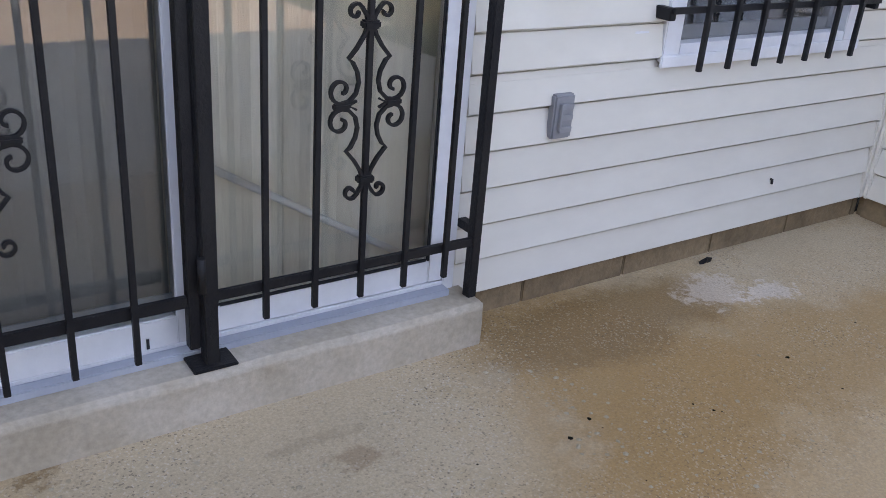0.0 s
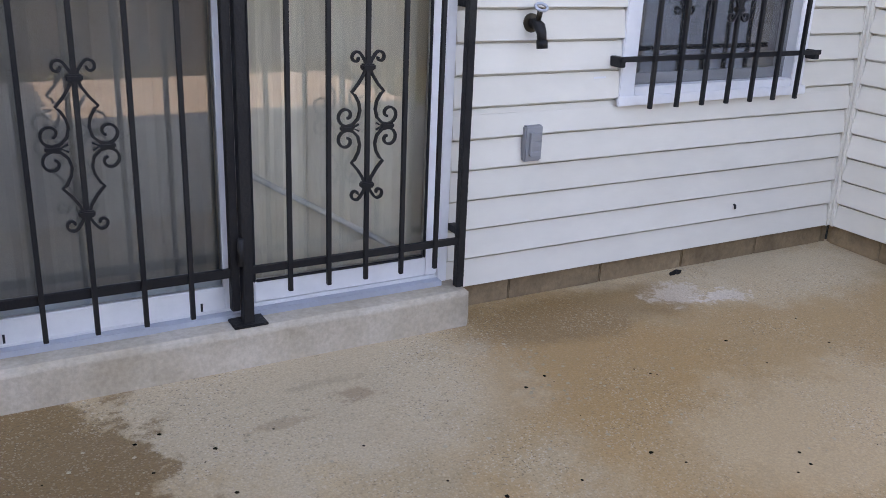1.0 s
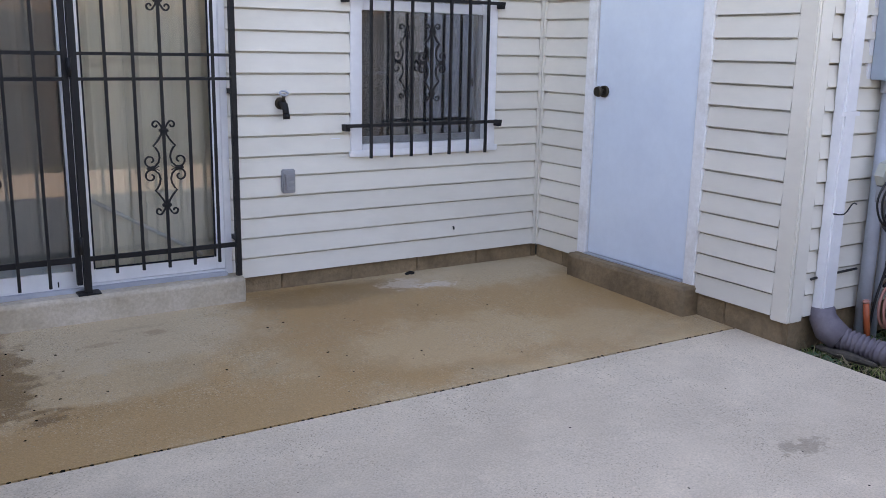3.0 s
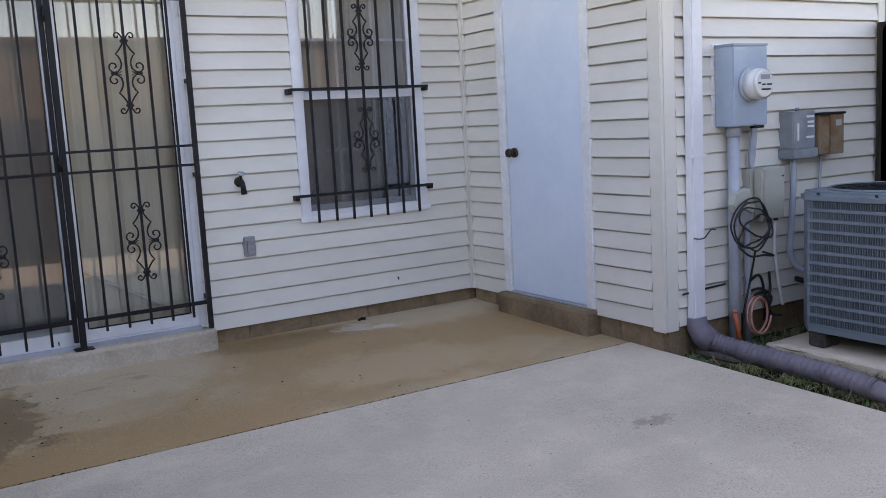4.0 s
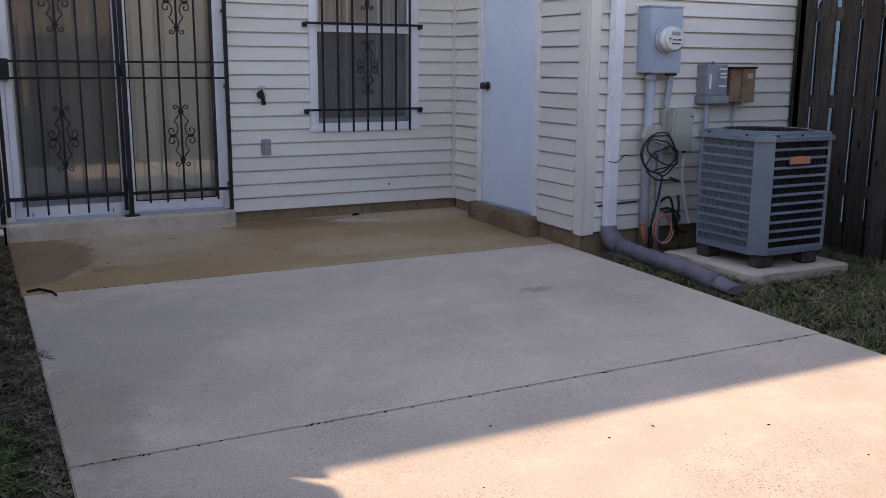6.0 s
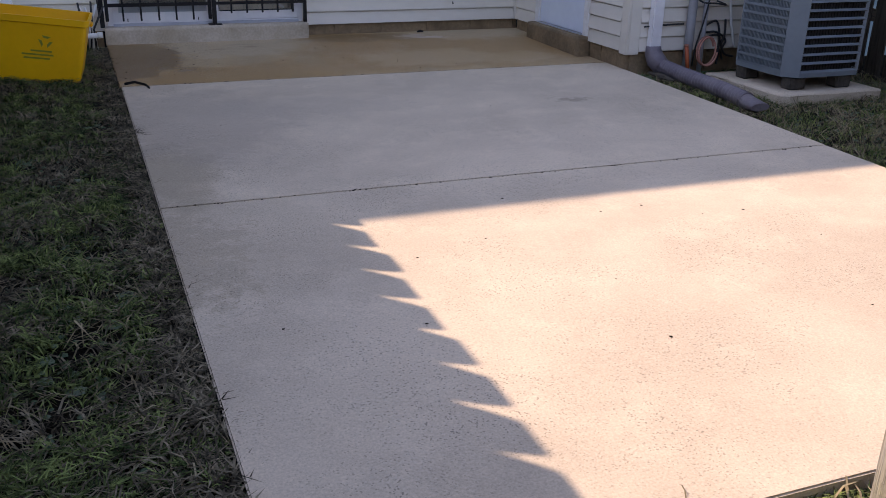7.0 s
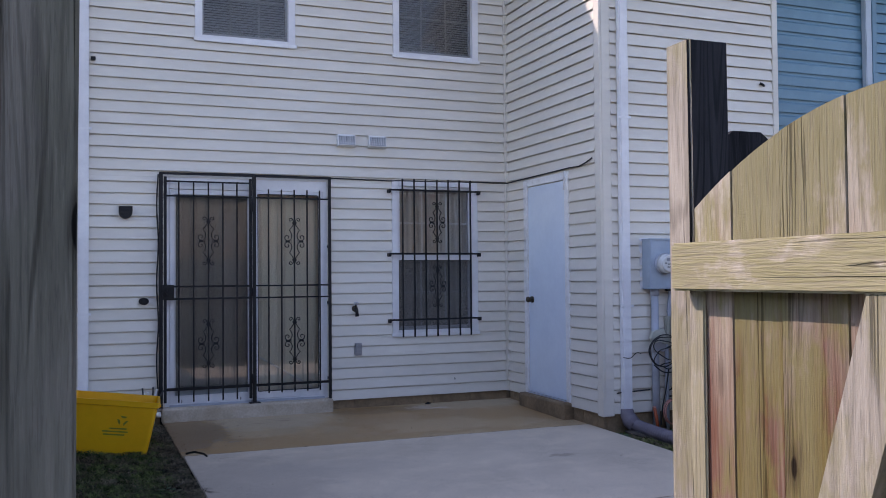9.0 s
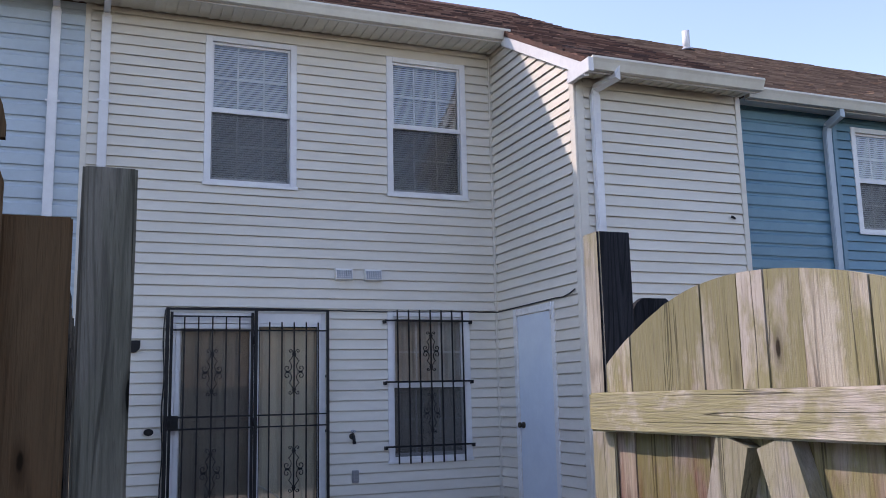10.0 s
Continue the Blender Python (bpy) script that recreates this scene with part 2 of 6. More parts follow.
def glass_mat(name, tint=(0.92, 0.94, 0.94)):
    m = bpy.data.materials.new(name)
    m.use_nodes = True
    n, l = m.node_tree.nodes, m.node_tree.links
    n.remove(n["Principled BSDF"])
    tr, gl, fz, mixs = n.new("ShaderNodeBsdfTransparent"), n.new("ShaderNodeBsdfGlossy"), n.new("ShaderNodeFresnel"), n.new("ShaderNodeMixShader")
    tr.inputs["Color"].default_value = (*tint, 1)
    gl.inputs["Roughness"].default_value = 0.0
    fz.inputs["IOR"].default_value = 2.1
    l.new(fz.outputs[0], mixs.inputs[0])
    l.new(tr.outputs[0], mixs.inputs[1])
    l.new(gl.outputs[0], mixs.inputs[2])
    l.new(mixs.outputs[0], n["Material Output"].inputs["Surface"])
    return m


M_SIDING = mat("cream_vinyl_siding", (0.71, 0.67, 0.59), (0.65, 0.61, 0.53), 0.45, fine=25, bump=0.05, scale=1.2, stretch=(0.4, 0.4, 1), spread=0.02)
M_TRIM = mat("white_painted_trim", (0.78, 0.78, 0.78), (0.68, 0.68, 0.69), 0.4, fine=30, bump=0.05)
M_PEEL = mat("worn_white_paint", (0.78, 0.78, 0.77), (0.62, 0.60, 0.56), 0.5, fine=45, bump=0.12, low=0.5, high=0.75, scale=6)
M_DOOR = mat("white_painted_steel", (0.67, 0.75, 0.83), (0.63, 0.71, 0.80), 0.4, fine=20, bump=0.04)
M_IRON = mat("black_wrought_iron", (0.010, 0.010, 0.012), (0.019, 0.018, 0.018), 0.5, fine=90, bump=0.12, spec=0.22)
M_STEP = mat("cast_concrete_step", (0.54, 0.47, 0.38), (0.42, 0.35, 0.26), 0.85, scale=4, fine=60, bump=0.25, depth=0.006)
M_BLOCK = mat("damp_concrete_block", (0.29, 0.20, 0.115), (0.175, 0.118, 0.066), 0.75, scale=4, fine=45, bump=0.3, spread=0.06)


def shingle_mat(name, dark, mid, pale):
    """Laminated shingles: each tab its own shade of granules."""
    m = mat(name, mid, dark, 0.95, scale=6, fine=150, bump=0.4)
    n, l = m.node_tree.nodes, m.node_tree.links
    geo, ramp, mx = n.new("ShaderNodeNewGeometry"), n.new("ShaderNodeValToRGB"), n.new("ShaderNodeMix")
    for k, (p, c) in enumerate(((0.0, dark), (1.0, pale))):
        ramp.color_ramp.elements[k].position, ramp.color_ramp.elements[k].color = p, (*c, 1)
    ramp.color_ramp.elements.new(0.55).color = (*mid, 1)
    l.new(geo.outputs["Random Per Island"], ramp.inputs["Fac"])
    b = n["Principled BSDF"]
    mx.data_type = "RGBA"
    mx.inputs["Factor"].default_value = 0.75
    l.new(b.inputs["Base Color"].links[0].from_socket, mx.inputs["A"])
    l.new(ramp.outputs["Color"], mx.inputs["B"])
    l.new(mx.outputs["Result"], b.inputs["Base Color"])
    return m


M_SHINGLE = shingle_mat("brown_asphalt_shingle", (0.035, 0.022, 0.02), (0.145, 0.066, 0.045), (0.37, 0.215, 0.155))
M_SHINGLE2 = shingle_mat("tan_asphalt_shingle", (0.12, 0.07, 0.05), (0.24, 0.145, 0.10), (0.36, 0.24, 0.17))
M_BLUE = mat("blue_vinyl_siding", (0.11, 0.25, 0.335), (0.095, 0.22, 0.30), 0.45, fine=25, bump=0.05, spread=0.03)
M_PALEBLUE = mat("pale_blue_vinyl_siding", (0.43, 0.51, 0.565), (0.40, 0.475, 0.53), 0.45, fine=25, bump=0.05, spread=0.02)
M_GUTTER = mat("cream_aluminium_gutter", (0.74, 0.71, 0.62), (0.66, 0.62, 0.53), 0.4, fine=30, bump=0.05)
M_SOIL_AND_SHADE = mat("dark_damp_soil_and_edge_shade", (0.008, 0.0065, 0.005), (0.020, 0.016, 0.010), 0.95, spec=0.05, scale=5, fine=50, bump=0.5, depth=0.02)
M_OLDWOOD = wood("dark_weathered_fence_wood", (0.118, 0.098, 0.083), (0.016, 0.013, 0.011), (0.050, 0.046, 0.030), cracks=0.95, spread=0.5)
M_OLDRAIL = wood("dark_weathered_rail_wood", (0.13, 0.105, 0.085), (0.045, 0.035, 0.028), (0.085, 0.072, 0.050), axis=1, spread=0.2)
M_OLDRAIL_X = wood("dark_weathered_cross_rail", (0.13, 0.105, 0.085), (0.045, 0.035, 0.028), (0.085, 0.072, 0.050), axis=0, spread=0.2)
M_GATEWOOD = wood("sunbleached_pine_with_algae", (0.37, 0.32, 0.25), (0.13, 0.10, 0.068), (0.20, 0.19, 0.064), tint_share=0.82, spread=0.1, cracks=0.6, rings=0.3, bleach=(0.45, 0.405, 0.355))
M_GATERAIL = wood("sunbleached_rail_with_algae", (0.55, 0.49, 0.43), (0.33, 0.285, 0.24), (0.225, 0.215, 0.072), axis=1, tint_share=0.85, spread=0.08, cracks=0.6, rings=0.22)
M_POSTWOOD = wood("grey_weathered_post_wood", (0.27, 0.25, 0.205), (0.055, 0.05, 0.04), (0.13, 0.135, 0.09), tint_share=0.4, cracks=1.0, rings=0.45, knot=0.16, lines=120.0, gape=2.6)
M_BLACKWOOD = wood("blackened_shade_side_wood", (0.050, 0.050, 0.055), (0.014, 0.014, 0.016), (0.022, 0.022, 0.024), cracks=0.7)
M_GREY = mat("grey_painted_steel", (0.155, 0.195, 0.22), (0.13, 0.165, 0.19), 0.45, fine=40, bump=0.06)
M_DARK = mat("near_black_shade_and_parts", (0.012, 0.012, 0.014), (0.02, 0.02, 0.022), 0.9)
M_GLASS = glass_mat("window_glass")
M_SCREEN = screen_mat("dark_insect_screen", (0.045, 0.045, 0.05), 0.70)
M_SCREEN_FINE = screen_mat("fine_insect_screen", (0.03, 0.03, 0.033), 0.70)
M_BLIND = mat("beige_fabric_blind", (0.90, 0.84, 0.72), (0.80, 0.74, 0.62), 0.8, fine=90, bump=0.1, stretch=(1, 1, 0.2), spread=0.12)
M_CURTAIN = mat("grey_white_curtain", (0.66, 0.62, 0.57), (0.54, 0.51, 0.47), 0.9, fine=90, bump=0.1)
M_SLAT = mat("white_blind_slat", (0.82, 0.84, 0.87), (0.76, 0.78, 0.82), 0.5, bump=0.03)
BROWN, DEEP = (0.385, 0.215, 0.078), (0.21, 0.115, 0.040)
M_WET = stained_concrete("damp_stained_concrete", (0.51, 0.365, 0.208), [
    (2.5, -0.85, 1.3, 0.6, BROWN, 0.75, 0.38), (1.75, -0.45, 0.42, 0.5, BROWN, 0.8, 0.35), (1.9, -0.2, 0.5, 0.16, DEEP, 0.7, 0.4),
    (0.8, -1.35, 1.1, 0.25, BROWN, 0.7, 0.4), (2.9, -0.2, 0.5, 0.25, (0.55, 0.44, 0.30), 0.5, 0.6), (2.15, -1.05, 0.5, 0.28, (0.53, 0.38, 0.22), 0.6, 0.5), (2.85, -1.2, 0.35, 0.2, (0.50, 0.36, 0.20), 0.5, 0.5),
    (0.86, -0.34, 0.60, 0.42, (0.55, 0.44, 0.30), 0.6, 0.7), (1.0, -0.40, 0.06, 0.035, (0.33, 0.22, 0.13), 0.7, 0.6), (0.74, -0.46, 0.08, 0.03, (0.36, 0.25, 0.15), 0.6, 0.6), (0.92, -0.30, 0.1, 0.02, (0.36, 0.27, 0.17), 0.5, 0.6),
    (2.36, -0.20, 0.12, 0.08, (0.60, 0.50, 0.40), 0.65, 0.8), (2.50, -0.28, 0.10, 0.05, (0.66, 0.58, 0.50), 0.6, 0.8), (-0.05, -0.62, 0.50, 0.80, DEEP, 0.85, 0.30)])
M_CONC = stained_concrete("pale_concrete", (0.655, 0.545, 0.415), [
    (0.10, -3.3, 0.22, 0.45, (0.33, 0.265, 0.18), 0.6, 0.8), (0.08, -4.3, 0.2, 0.4, (0.36, 0.285, 0.19), 0.5, 0.8),
    (0.35, -2.5, 0.45, 0.7, (0.40, 0.335, 0.27), 0.55, 0.8), (0.9, -2.3, 0.5, 0.3, (0.44, 0.375, 0.30), 0.4, 0.8), (2.6, -2.53, 0.09, 0.05, (0.30, 0.235, 0.17), 0.7, 0.8), (0.3, -4.2, 0.35, 0.5, (0.46, 0.38, 0.28), 0.35, 0.8)])
M_YELLOW = mat("yellow_plastic", (1.0, 0.52, 0.012), (0.97, 0.48, 0.010), 0.36, fine=25, bump=0.05)
M_PRINT = mat("faded_green_print", (0.32, 0.30, 0.03), (0.24, 0.25, 0.03), 0.6, bump=0.02)
M_METERBOX = mat("pale_grey_blue_enamel", (0.36, 0.43, 0.50), (0.31, 0.38, 0.45), 0.4, fine=30, bump=0.05)
M_BEIGE = mat("beige_grey_plastic", (0.44, 0.44, 0.37), (0.36, 0.36, 0.30), 0.5, fine=40, bump=0.06)
M_PVC = mat("grey_conduit", (0.42, 0.45, 0.50), (0.34, 0.36, 0.40), 0.5, fine=40, bump=0.06)
M_RUST = mat("rusted_brown_steel", (0.20, 0.10, 0.045), (0.26, 0.19, 0.12), 0.75, scale=8, fine=60, bump=0.2)
M_DISC = mat("worn_grey_steel_box", (0.19, 0.22, 0.24), (0.27, 0.29, 0.30), 0.5, scale=8, fine=40, bump=0.08)
M_CABLE = mat("black_cable_sheath", (0.012, 0.012, 0.013), (0.02, 0.02, 0.02), 0.45, bump=0.03)
M_ORANGE = mat("orange_plastic", (0.55, 0.10, 0.03), (0.45, 0.09, 0.03), 0.5, bump=0.03)
M_PINKISH = mat("faded_orange_cable", (0.50, 0.22, 0.17), (0.42, 0.18, 0.14), 0.6, bump=0.03)
M_WHITE = mat("white_plastic", (0.78, 0.78, 0.76), (0.70, 0.70, 0.68), 0.4, bump=0.03)
M_DRAIN = mat("purple_grey_drain_pipe", (0.135, 0.115, 0.135), (0.20, 0.175, 0.19), 0.6, scale=6, fine=60, bump=0.15)
M_METERGLASS = mat("meter_face", (0.66, 0.66, 0.62), (0.60, 0.60, 0.57), 0.2, bump=0.02)
M_FIN = mat("dark_coil", (0.012, 0.013, 0.014), (0.02, 0.021, 0.022), 0.6, bump=0.1)
M_REDTAG = mat("salmon_label", (0.60, 0.24, 0.16), (0.52, 0.20, 0.13), 0.6, bump=0.02)
M_STONE = mat("rough_grey_brown_stone", (0.085, 0.072, 0.058), (0.04, 0.034, 0.028), 0.95, scale=9, fine=50, bump=0.4)
M_BROWNWOOD = wood("brown_stained_wood", (0.150, 0.086, 0.044), (0.105, 0.060, 0.030), (0.13, 0.09, 0.05), cracks=0.25, spread=0.08)
M_REDWOOD = wood("reddish_worn_pine", (0.325, 0.255, 0.195), (0.125, 0.080, 0.056), (0.19, 0.18, 0.060), tint_share=0.8, spread=0.14, cracks=0.55, rings=0.3, heart=(0.160, 0.066, 0.045), bleach=(0.43, 0.395, 0.325))
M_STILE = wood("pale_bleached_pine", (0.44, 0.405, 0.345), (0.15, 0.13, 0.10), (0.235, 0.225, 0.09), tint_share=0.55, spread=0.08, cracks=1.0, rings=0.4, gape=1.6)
M_GREYBOX = mat("grey_outlet_cover", (0.30, 0.30, 0.31), (0.25, 0.25, 0.26), 0.5, bump=0.04)
M_BRASS = mat("tarnished_brass", (0.045, 0.036, 0.027), (0.085, 0.07, 0.05), 0.45, metal=0.7, bump=0.1)
# Lawn colour copied darker for the strip in the fence's shade.
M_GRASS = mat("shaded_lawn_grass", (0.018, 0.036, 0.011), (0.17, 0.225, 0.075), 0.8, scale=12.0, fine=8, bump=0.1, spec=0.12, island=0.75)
M_LAWN = mat("short_lawn_grass", (0.045, 0.085, 0.024), (0.23, 0.27, 0.095), 0.8, scale=7.0, fine=8, bump=0.1, spec=0.12, island=0.6)
M_STRAW = mat("dry_grass", (0.27, 0.225, 0.14), (0.12, 0.098, 0.058), 0.85, scale=3.0, fine=8, bump=0.1, spec=0.15, island=0.6)
# Dead grass toned darker than the dry straw, for the same shaded strip.
M_DARKSTRAW = mat("shade_dark_dead_grass", (0.21, 0.18, 0.125), (0.05, 0.042, 0.028), 0.85, scale=12.0, fine=8, bump=0.1, spec=0.1, island=0.75)
M_LEAF = mat("small_weed_leaf", (0.030, 0.075, 0.030), (0.075, 0.13, 0.07), 0.5, scale=5.0, fine=8, bump=0.1)


# ---- mesh helpers ----
def bm_box(bm, x0, x1, y0, y1, z0, z1, bevel=0.0):
    vs = [bm.verts.new((x, y, z)) for x in (x0, x1) for y in (y0, y1) for z in (z0, z1)]
    for f in ((0, 1, 3, 2), (4, 6, 7, 5), (0, 4, 5, 1), (2, 3, 7, 6), (0, 2, 6, 4), (1, 5, 7, 3)):
        bm.faces.new([vs[i] for i in f])
    if bevel:
        vset = set(vs)
        bmesh.ops.bevel(bm, geom=[e for e in bm.edges if e.verts[0] in vset and e.verts[1] in vset], offset=bevel, segments=2, affect="EDGES", clamp_overlap=True)
    return bm


def box(x0, x1, y0, y1, z0, z1, bevel=0.0):
    return bm_box(bmesh.new(), x0, x1, y0, y1, z0, z1, bevel)


def bm_cyl(bm, p0, p1, r, r1=None, seg=12, caps=True):
    p0, p1 = Vector(p0), Vector(p1)
    r1 = r if r1 is None else r1
    d = (p1 - p0).normalized()
    u = d.orthogonal().normalized()
    v = d.cross(u)
    a = [bm.verts.new(p0 + (u * math.cos(k) + v * math.sin(k)) * r) for k in [2 * math.pi * i / seg for i in range(seg)]]
    c = [bm.verts.new(p1 + (u * math.cos(k) + v * math.sin(k)) * r1) for k in [2 * math.pi * i / seg for i in range(seg)]]
    for i in range(seg):
        bm.faces.new((a[i], a[(i + 1) % seg], c[(i + 1) % seg], c[i])).smooth = True
    if caps:
        bm.faces.new(a[::-1])
        bm.faces.new(c)
    return bm


def bm_tube(bm, pts, r, seg=8, flat=None):
    """A tube along a line of points; flat=(w, h): a bar of that section."""
    pts = [Vector(p) for p in pts]
    rings, ref = [], None
    for i, p in enumerate(pts):
        d = (pts[min(i + 1, len(pts) - 1)] - pts[max(i - 1, 0)]).normalized()
        if ref is None:
            ref = d.orthogonal().normalized() if flat is None else Vector((0, 1, 0))
        u = (ref - d * ref.dot(d)).normalized()
        v = d.cross(u)
        ref = u
        if flat:
            off = [(-flat[0], -flat[1]), (flat[0], -flat[1]), (flat[0], flat[1]), (-flat[0], flat[1])]
            rings.append([bm.verts.new(p + u * a / 2 + v * b / 2) for a, b in off])
        else:
            rr = r[i] if isinstance(r, (list, tuple)) else r
            rings.append([bm.verts.new(p + (u * math.cos(k) + v * math.sin(k)) * rr) for k in [2 * math.pi * j / seg for j in range(seg)]])
    for a, b in zip(rings, rings[1:]):
        n = len(a)
        for j in range(n):
            bm.faces.new((a[j], a[(j + 1) % n], b[(j + 1) % n], b[j])).smooth = flat is None
    bm.faces.new(rings[0][::-1])
    bm.faces.new(rings[-1])
    return bm


def bm_prism(bm, pts, a0, a1, plane="xz"):
    """A flat outline pushed from a0 to a1 along the third axis."""
    def at(p, a):
        return {"xz": (p[0], a, p[1]), "yz": (a, p[0], p[1]), "xy": (p[0], p[1], a)}[plane]
    lo, hi = [bm.verts.new(at(p, a0)) for p in pts], [bm.verts.new(at(p, a1)) for p in pts]
    n = len(pts)
    for i in range(n):
        bm.faces.new((lo[i], lo[(i + 1) % n], hi[(i + 1) % n], hi[i]))
    bm.faces.new(lo[::-1])
    bm.faces.new(hi)
    return bm


def mesh_of(name, bm, material):
    bmesh.ops.recalc_face_normals(bm, faces=bm.faces)
    me = bpy.data.meshes.new(name)
    bm.to_mesh(me)
    bm.free()
    me.materials.append(material)
    return me


def part(name, bm, material, parent=None, label="", kind=""):
    ob = new(name, bm if isinstance(bm, bpy.types.Mesh) else mesh_of(name, bm, material))
    if parent is not None:
        ob.parent = parent
        ob.matrix_parent_inverse = parent.matrix_basis.inverted()
    return tagged(ob, label=label, kind=kind)


def thing(name, at, label, category, group="", kind=""):
    ob = new(name)
    ob.empty_display_size = 0.1
    ob.matrix_basis = pose(*at)
    return tagged(ob, label, category, group, kind)


def ground_z(y):
    return 0.0235 * (y + 0.133)


# ---- large structure: ground ----
def terrain_height(x, y):
    z = ground_z(max(y, -7.2)) - 0.042 if y < 0.2 else ground_z(0.2) - 0.042
    z += 0.055 * math.exp(-((x + 0.80) ** 2 / 0.05 + (y + 1.0) ** 2 / 0.3))
    return z + 0.012 * noise.noise((x * 1.7, y * 1.7, 0)) + 0.006 * noise.noise((x * 6, y * 6, 3))


def ground():
    xs = [-3000, -600, -120, -40, -15, -6] + list(np.arange(-3.0, 8.01, 0.12)) + [12, 25, 60, 150, 600, 3000]
    ys = [-3000, -600, -150, -50, -25, -15] + list(np.arange(-11.0, 2.01, 0.12)) + [6, 12, 30, 100, 500, 3000]
    verts = [(x, y, terrain_height(x, y)) for y in ys for x in xs]
    w = len(xs)
    faces = [(j * w + i, j * w + i + 1, (j + 1) * w + i + 1, (j + 1) * w + i) for j in range(len(ys) - 1) for i in range(w - 1)]
    me = bpy.data.meshes.new("ground")
    me.from_pydata(verts, [], faces)
    me.materials.append(M_SOIL_AND_SHADE)
    me.shade_smooth()
    tagged(new("ground", me), "dark damp soil under patchy grass", "ground", kind="structure")


ground()


def slab(name, x0, x1, y0, y1, material, parent, lift=0.0):
    """A slab that falls away from the house, its edges a little worn."""
    bm = bmesh.new()
    bm_box(bm, x0, x1, y0, y1, -0.11, 0.0, 0.005)
    for v in bm.verts:
        v.co.z += ground_z(v.co.y) + lift
        v.co.x += 0.0135 * (-1.57 - v.co.y)
    ob = part(name, bm, material, parent)
    # Left sides take the near-black soil colour, painting the edge's shade.
    ob.data.materials.append(M_SOIL_AND_SHADE)
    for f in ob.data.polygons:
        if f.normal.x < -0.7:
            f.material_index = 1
    return ob


patio = thing("patio", (0, 0, 0), "concrete patio of three slabs, damp and brown next to the house", "patio", kind="structure")
X0, X1 = 0.0, 3.40
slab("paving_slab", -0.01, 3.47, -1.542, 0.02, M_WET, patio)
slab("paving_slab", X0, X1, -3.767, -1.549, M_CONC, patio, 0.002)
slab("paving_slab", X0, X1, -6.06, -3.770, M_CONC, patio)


# ---- large structure: house walls ----
def wall_mesh(u0, u1, z0, z1, openings, to_box):
    """Wall boxes round its openings."""
    bm = bmesh.new()
    us = sorted({u0, u1, *[o[0] for o in openings], *[o[1] for o in openings]})
    for a, b in zip(us, us[1:]):
        holes = sorted([(o[2], o[3]) for o in openings if o[0] <= a + 1e-6 and o[1] >= b - 1e-6])
        z = z0
        for h0, h1 in holes + [(z1, z1)]:
            if h0 > z + 1e-4:
                bm_box(bm, *to_box(a, b, z, h0))
            z = max(z, h1)
    return bm


def siding(parent, u0, u1, z0, z1, openings, place, exposure, material, u_high=None, dutch=False):
    """Lapped hollow boards, each an object: place(u, out, z) gives a point of the wall; u_high(z): a sloped end; dutch: a coved top."""
    cache = {}

    def out_at(f):
        if not dutch:
            return 0.023 - 0.0155 * f if f <= 0.905 else 0.001
        return 0.020 if f <= 0.66 else 0.020 - 0.015 * min(1.0, (f - 0.66) / 0.14) ** 0.7 - 0.002 * max(0.0, f - 0.8)

    count = int(math.ceil((z1 - z0) / exposure))
    for k in range(count):
        ca, cb = z0 + k * exposure, min(z0 + (k + 1) * exposure, z1)
        cuts = sorted({ca, cb, *[z for o in openings for z in (o[2], o[3]) if ca + 0.004 < z < cb - 0.004]})
        for za, zb in zip(cuts, cuts[1:]):
            zm = (za + zb) / 2
            spans, u = [], u0
            for o in sorted(o for o in openings if o[2] < zm < o[3]):
                if o[0] > u:
                    spans.append((u, o[0]))
                u = max(u, o[1])
            if u1 > u:
                spans.append((u, u1))
            for a, b in spans:
                ba, bb = b, b
                if u_high:
                    ba, bb = min(b, u_high(za)), min(b, u_high(zb))
                if bb - a < 0.01:
                    continue
                fa, fb = (za - ca) / exposure, (zb - ca) / exposure
                key = (round(a, 3), round(ba, 3), round(bb, 3), round(fa, 3), round(fb, 3))
                if key not in cache:
                    bm, h = bmesh.new(), zb - za
                    front = [(out_at(f), (f - fa) * exposure) for f in sorted({fa, fb, *[q for q in ((0.66, 0.72, 0.80) if dutch else (0.905, 0.917)) if fa < q < fb]})]
                    oa = front[0][0]
                    hollow = min(0.055, 0.55 * h) if fa < 0.01 else 0.002
                    prof = [(0.0005, hollow), (max(0.002, out_at(fa + hollow / exposure) - 0.0022), hollow), (oa - 0.0025, 0.0), (oa - 0.0006, 0.0), (oa, 0.0012)] + front[1:] + [(0.0005, h)]
                    rings = []
                    for end in (0, 1):
                        ring = []
                        for o, z in prof:
                            uu = ba + (bb - ba) * (z / (zb - za)) if end else a
                            ring.append(bm.verts.new(place(uu, o, z)))
                        rings.append(ring)
                    m = len(prof)
                    for i in range(m):
                        bm.faces.new((rings[0][i], rings[0][(i + 1) % m], rings[1][(i + 1) % m], rings[1][i]))
                    bm.faces.new(rings[0][::-1])
                    bm.faces.new(rings[1])
                    cache[key] = mesh_of("siding_board", bm, material)
                ob = new("siding_board", cache[key])
                ob.location = (0, 0, za)
                ob.parent = parent


EXPO = 0.1016
SILL = 0.089          # lower edge of the siding
DOOR_O = (0.0, 1.47, 0.02, 2.15)
WIN_O = (2.135, 3.04, 0.685, 2.205)
UP1_O = (0.265, 1.175, 3.43, 4.955)
UP2_O = (2.157, 3.065, 3.43, 4.965)
ROOF_S = 0.55


def roof_z(y):
    return 5.235 + ROOF_S * (y + 0.45)


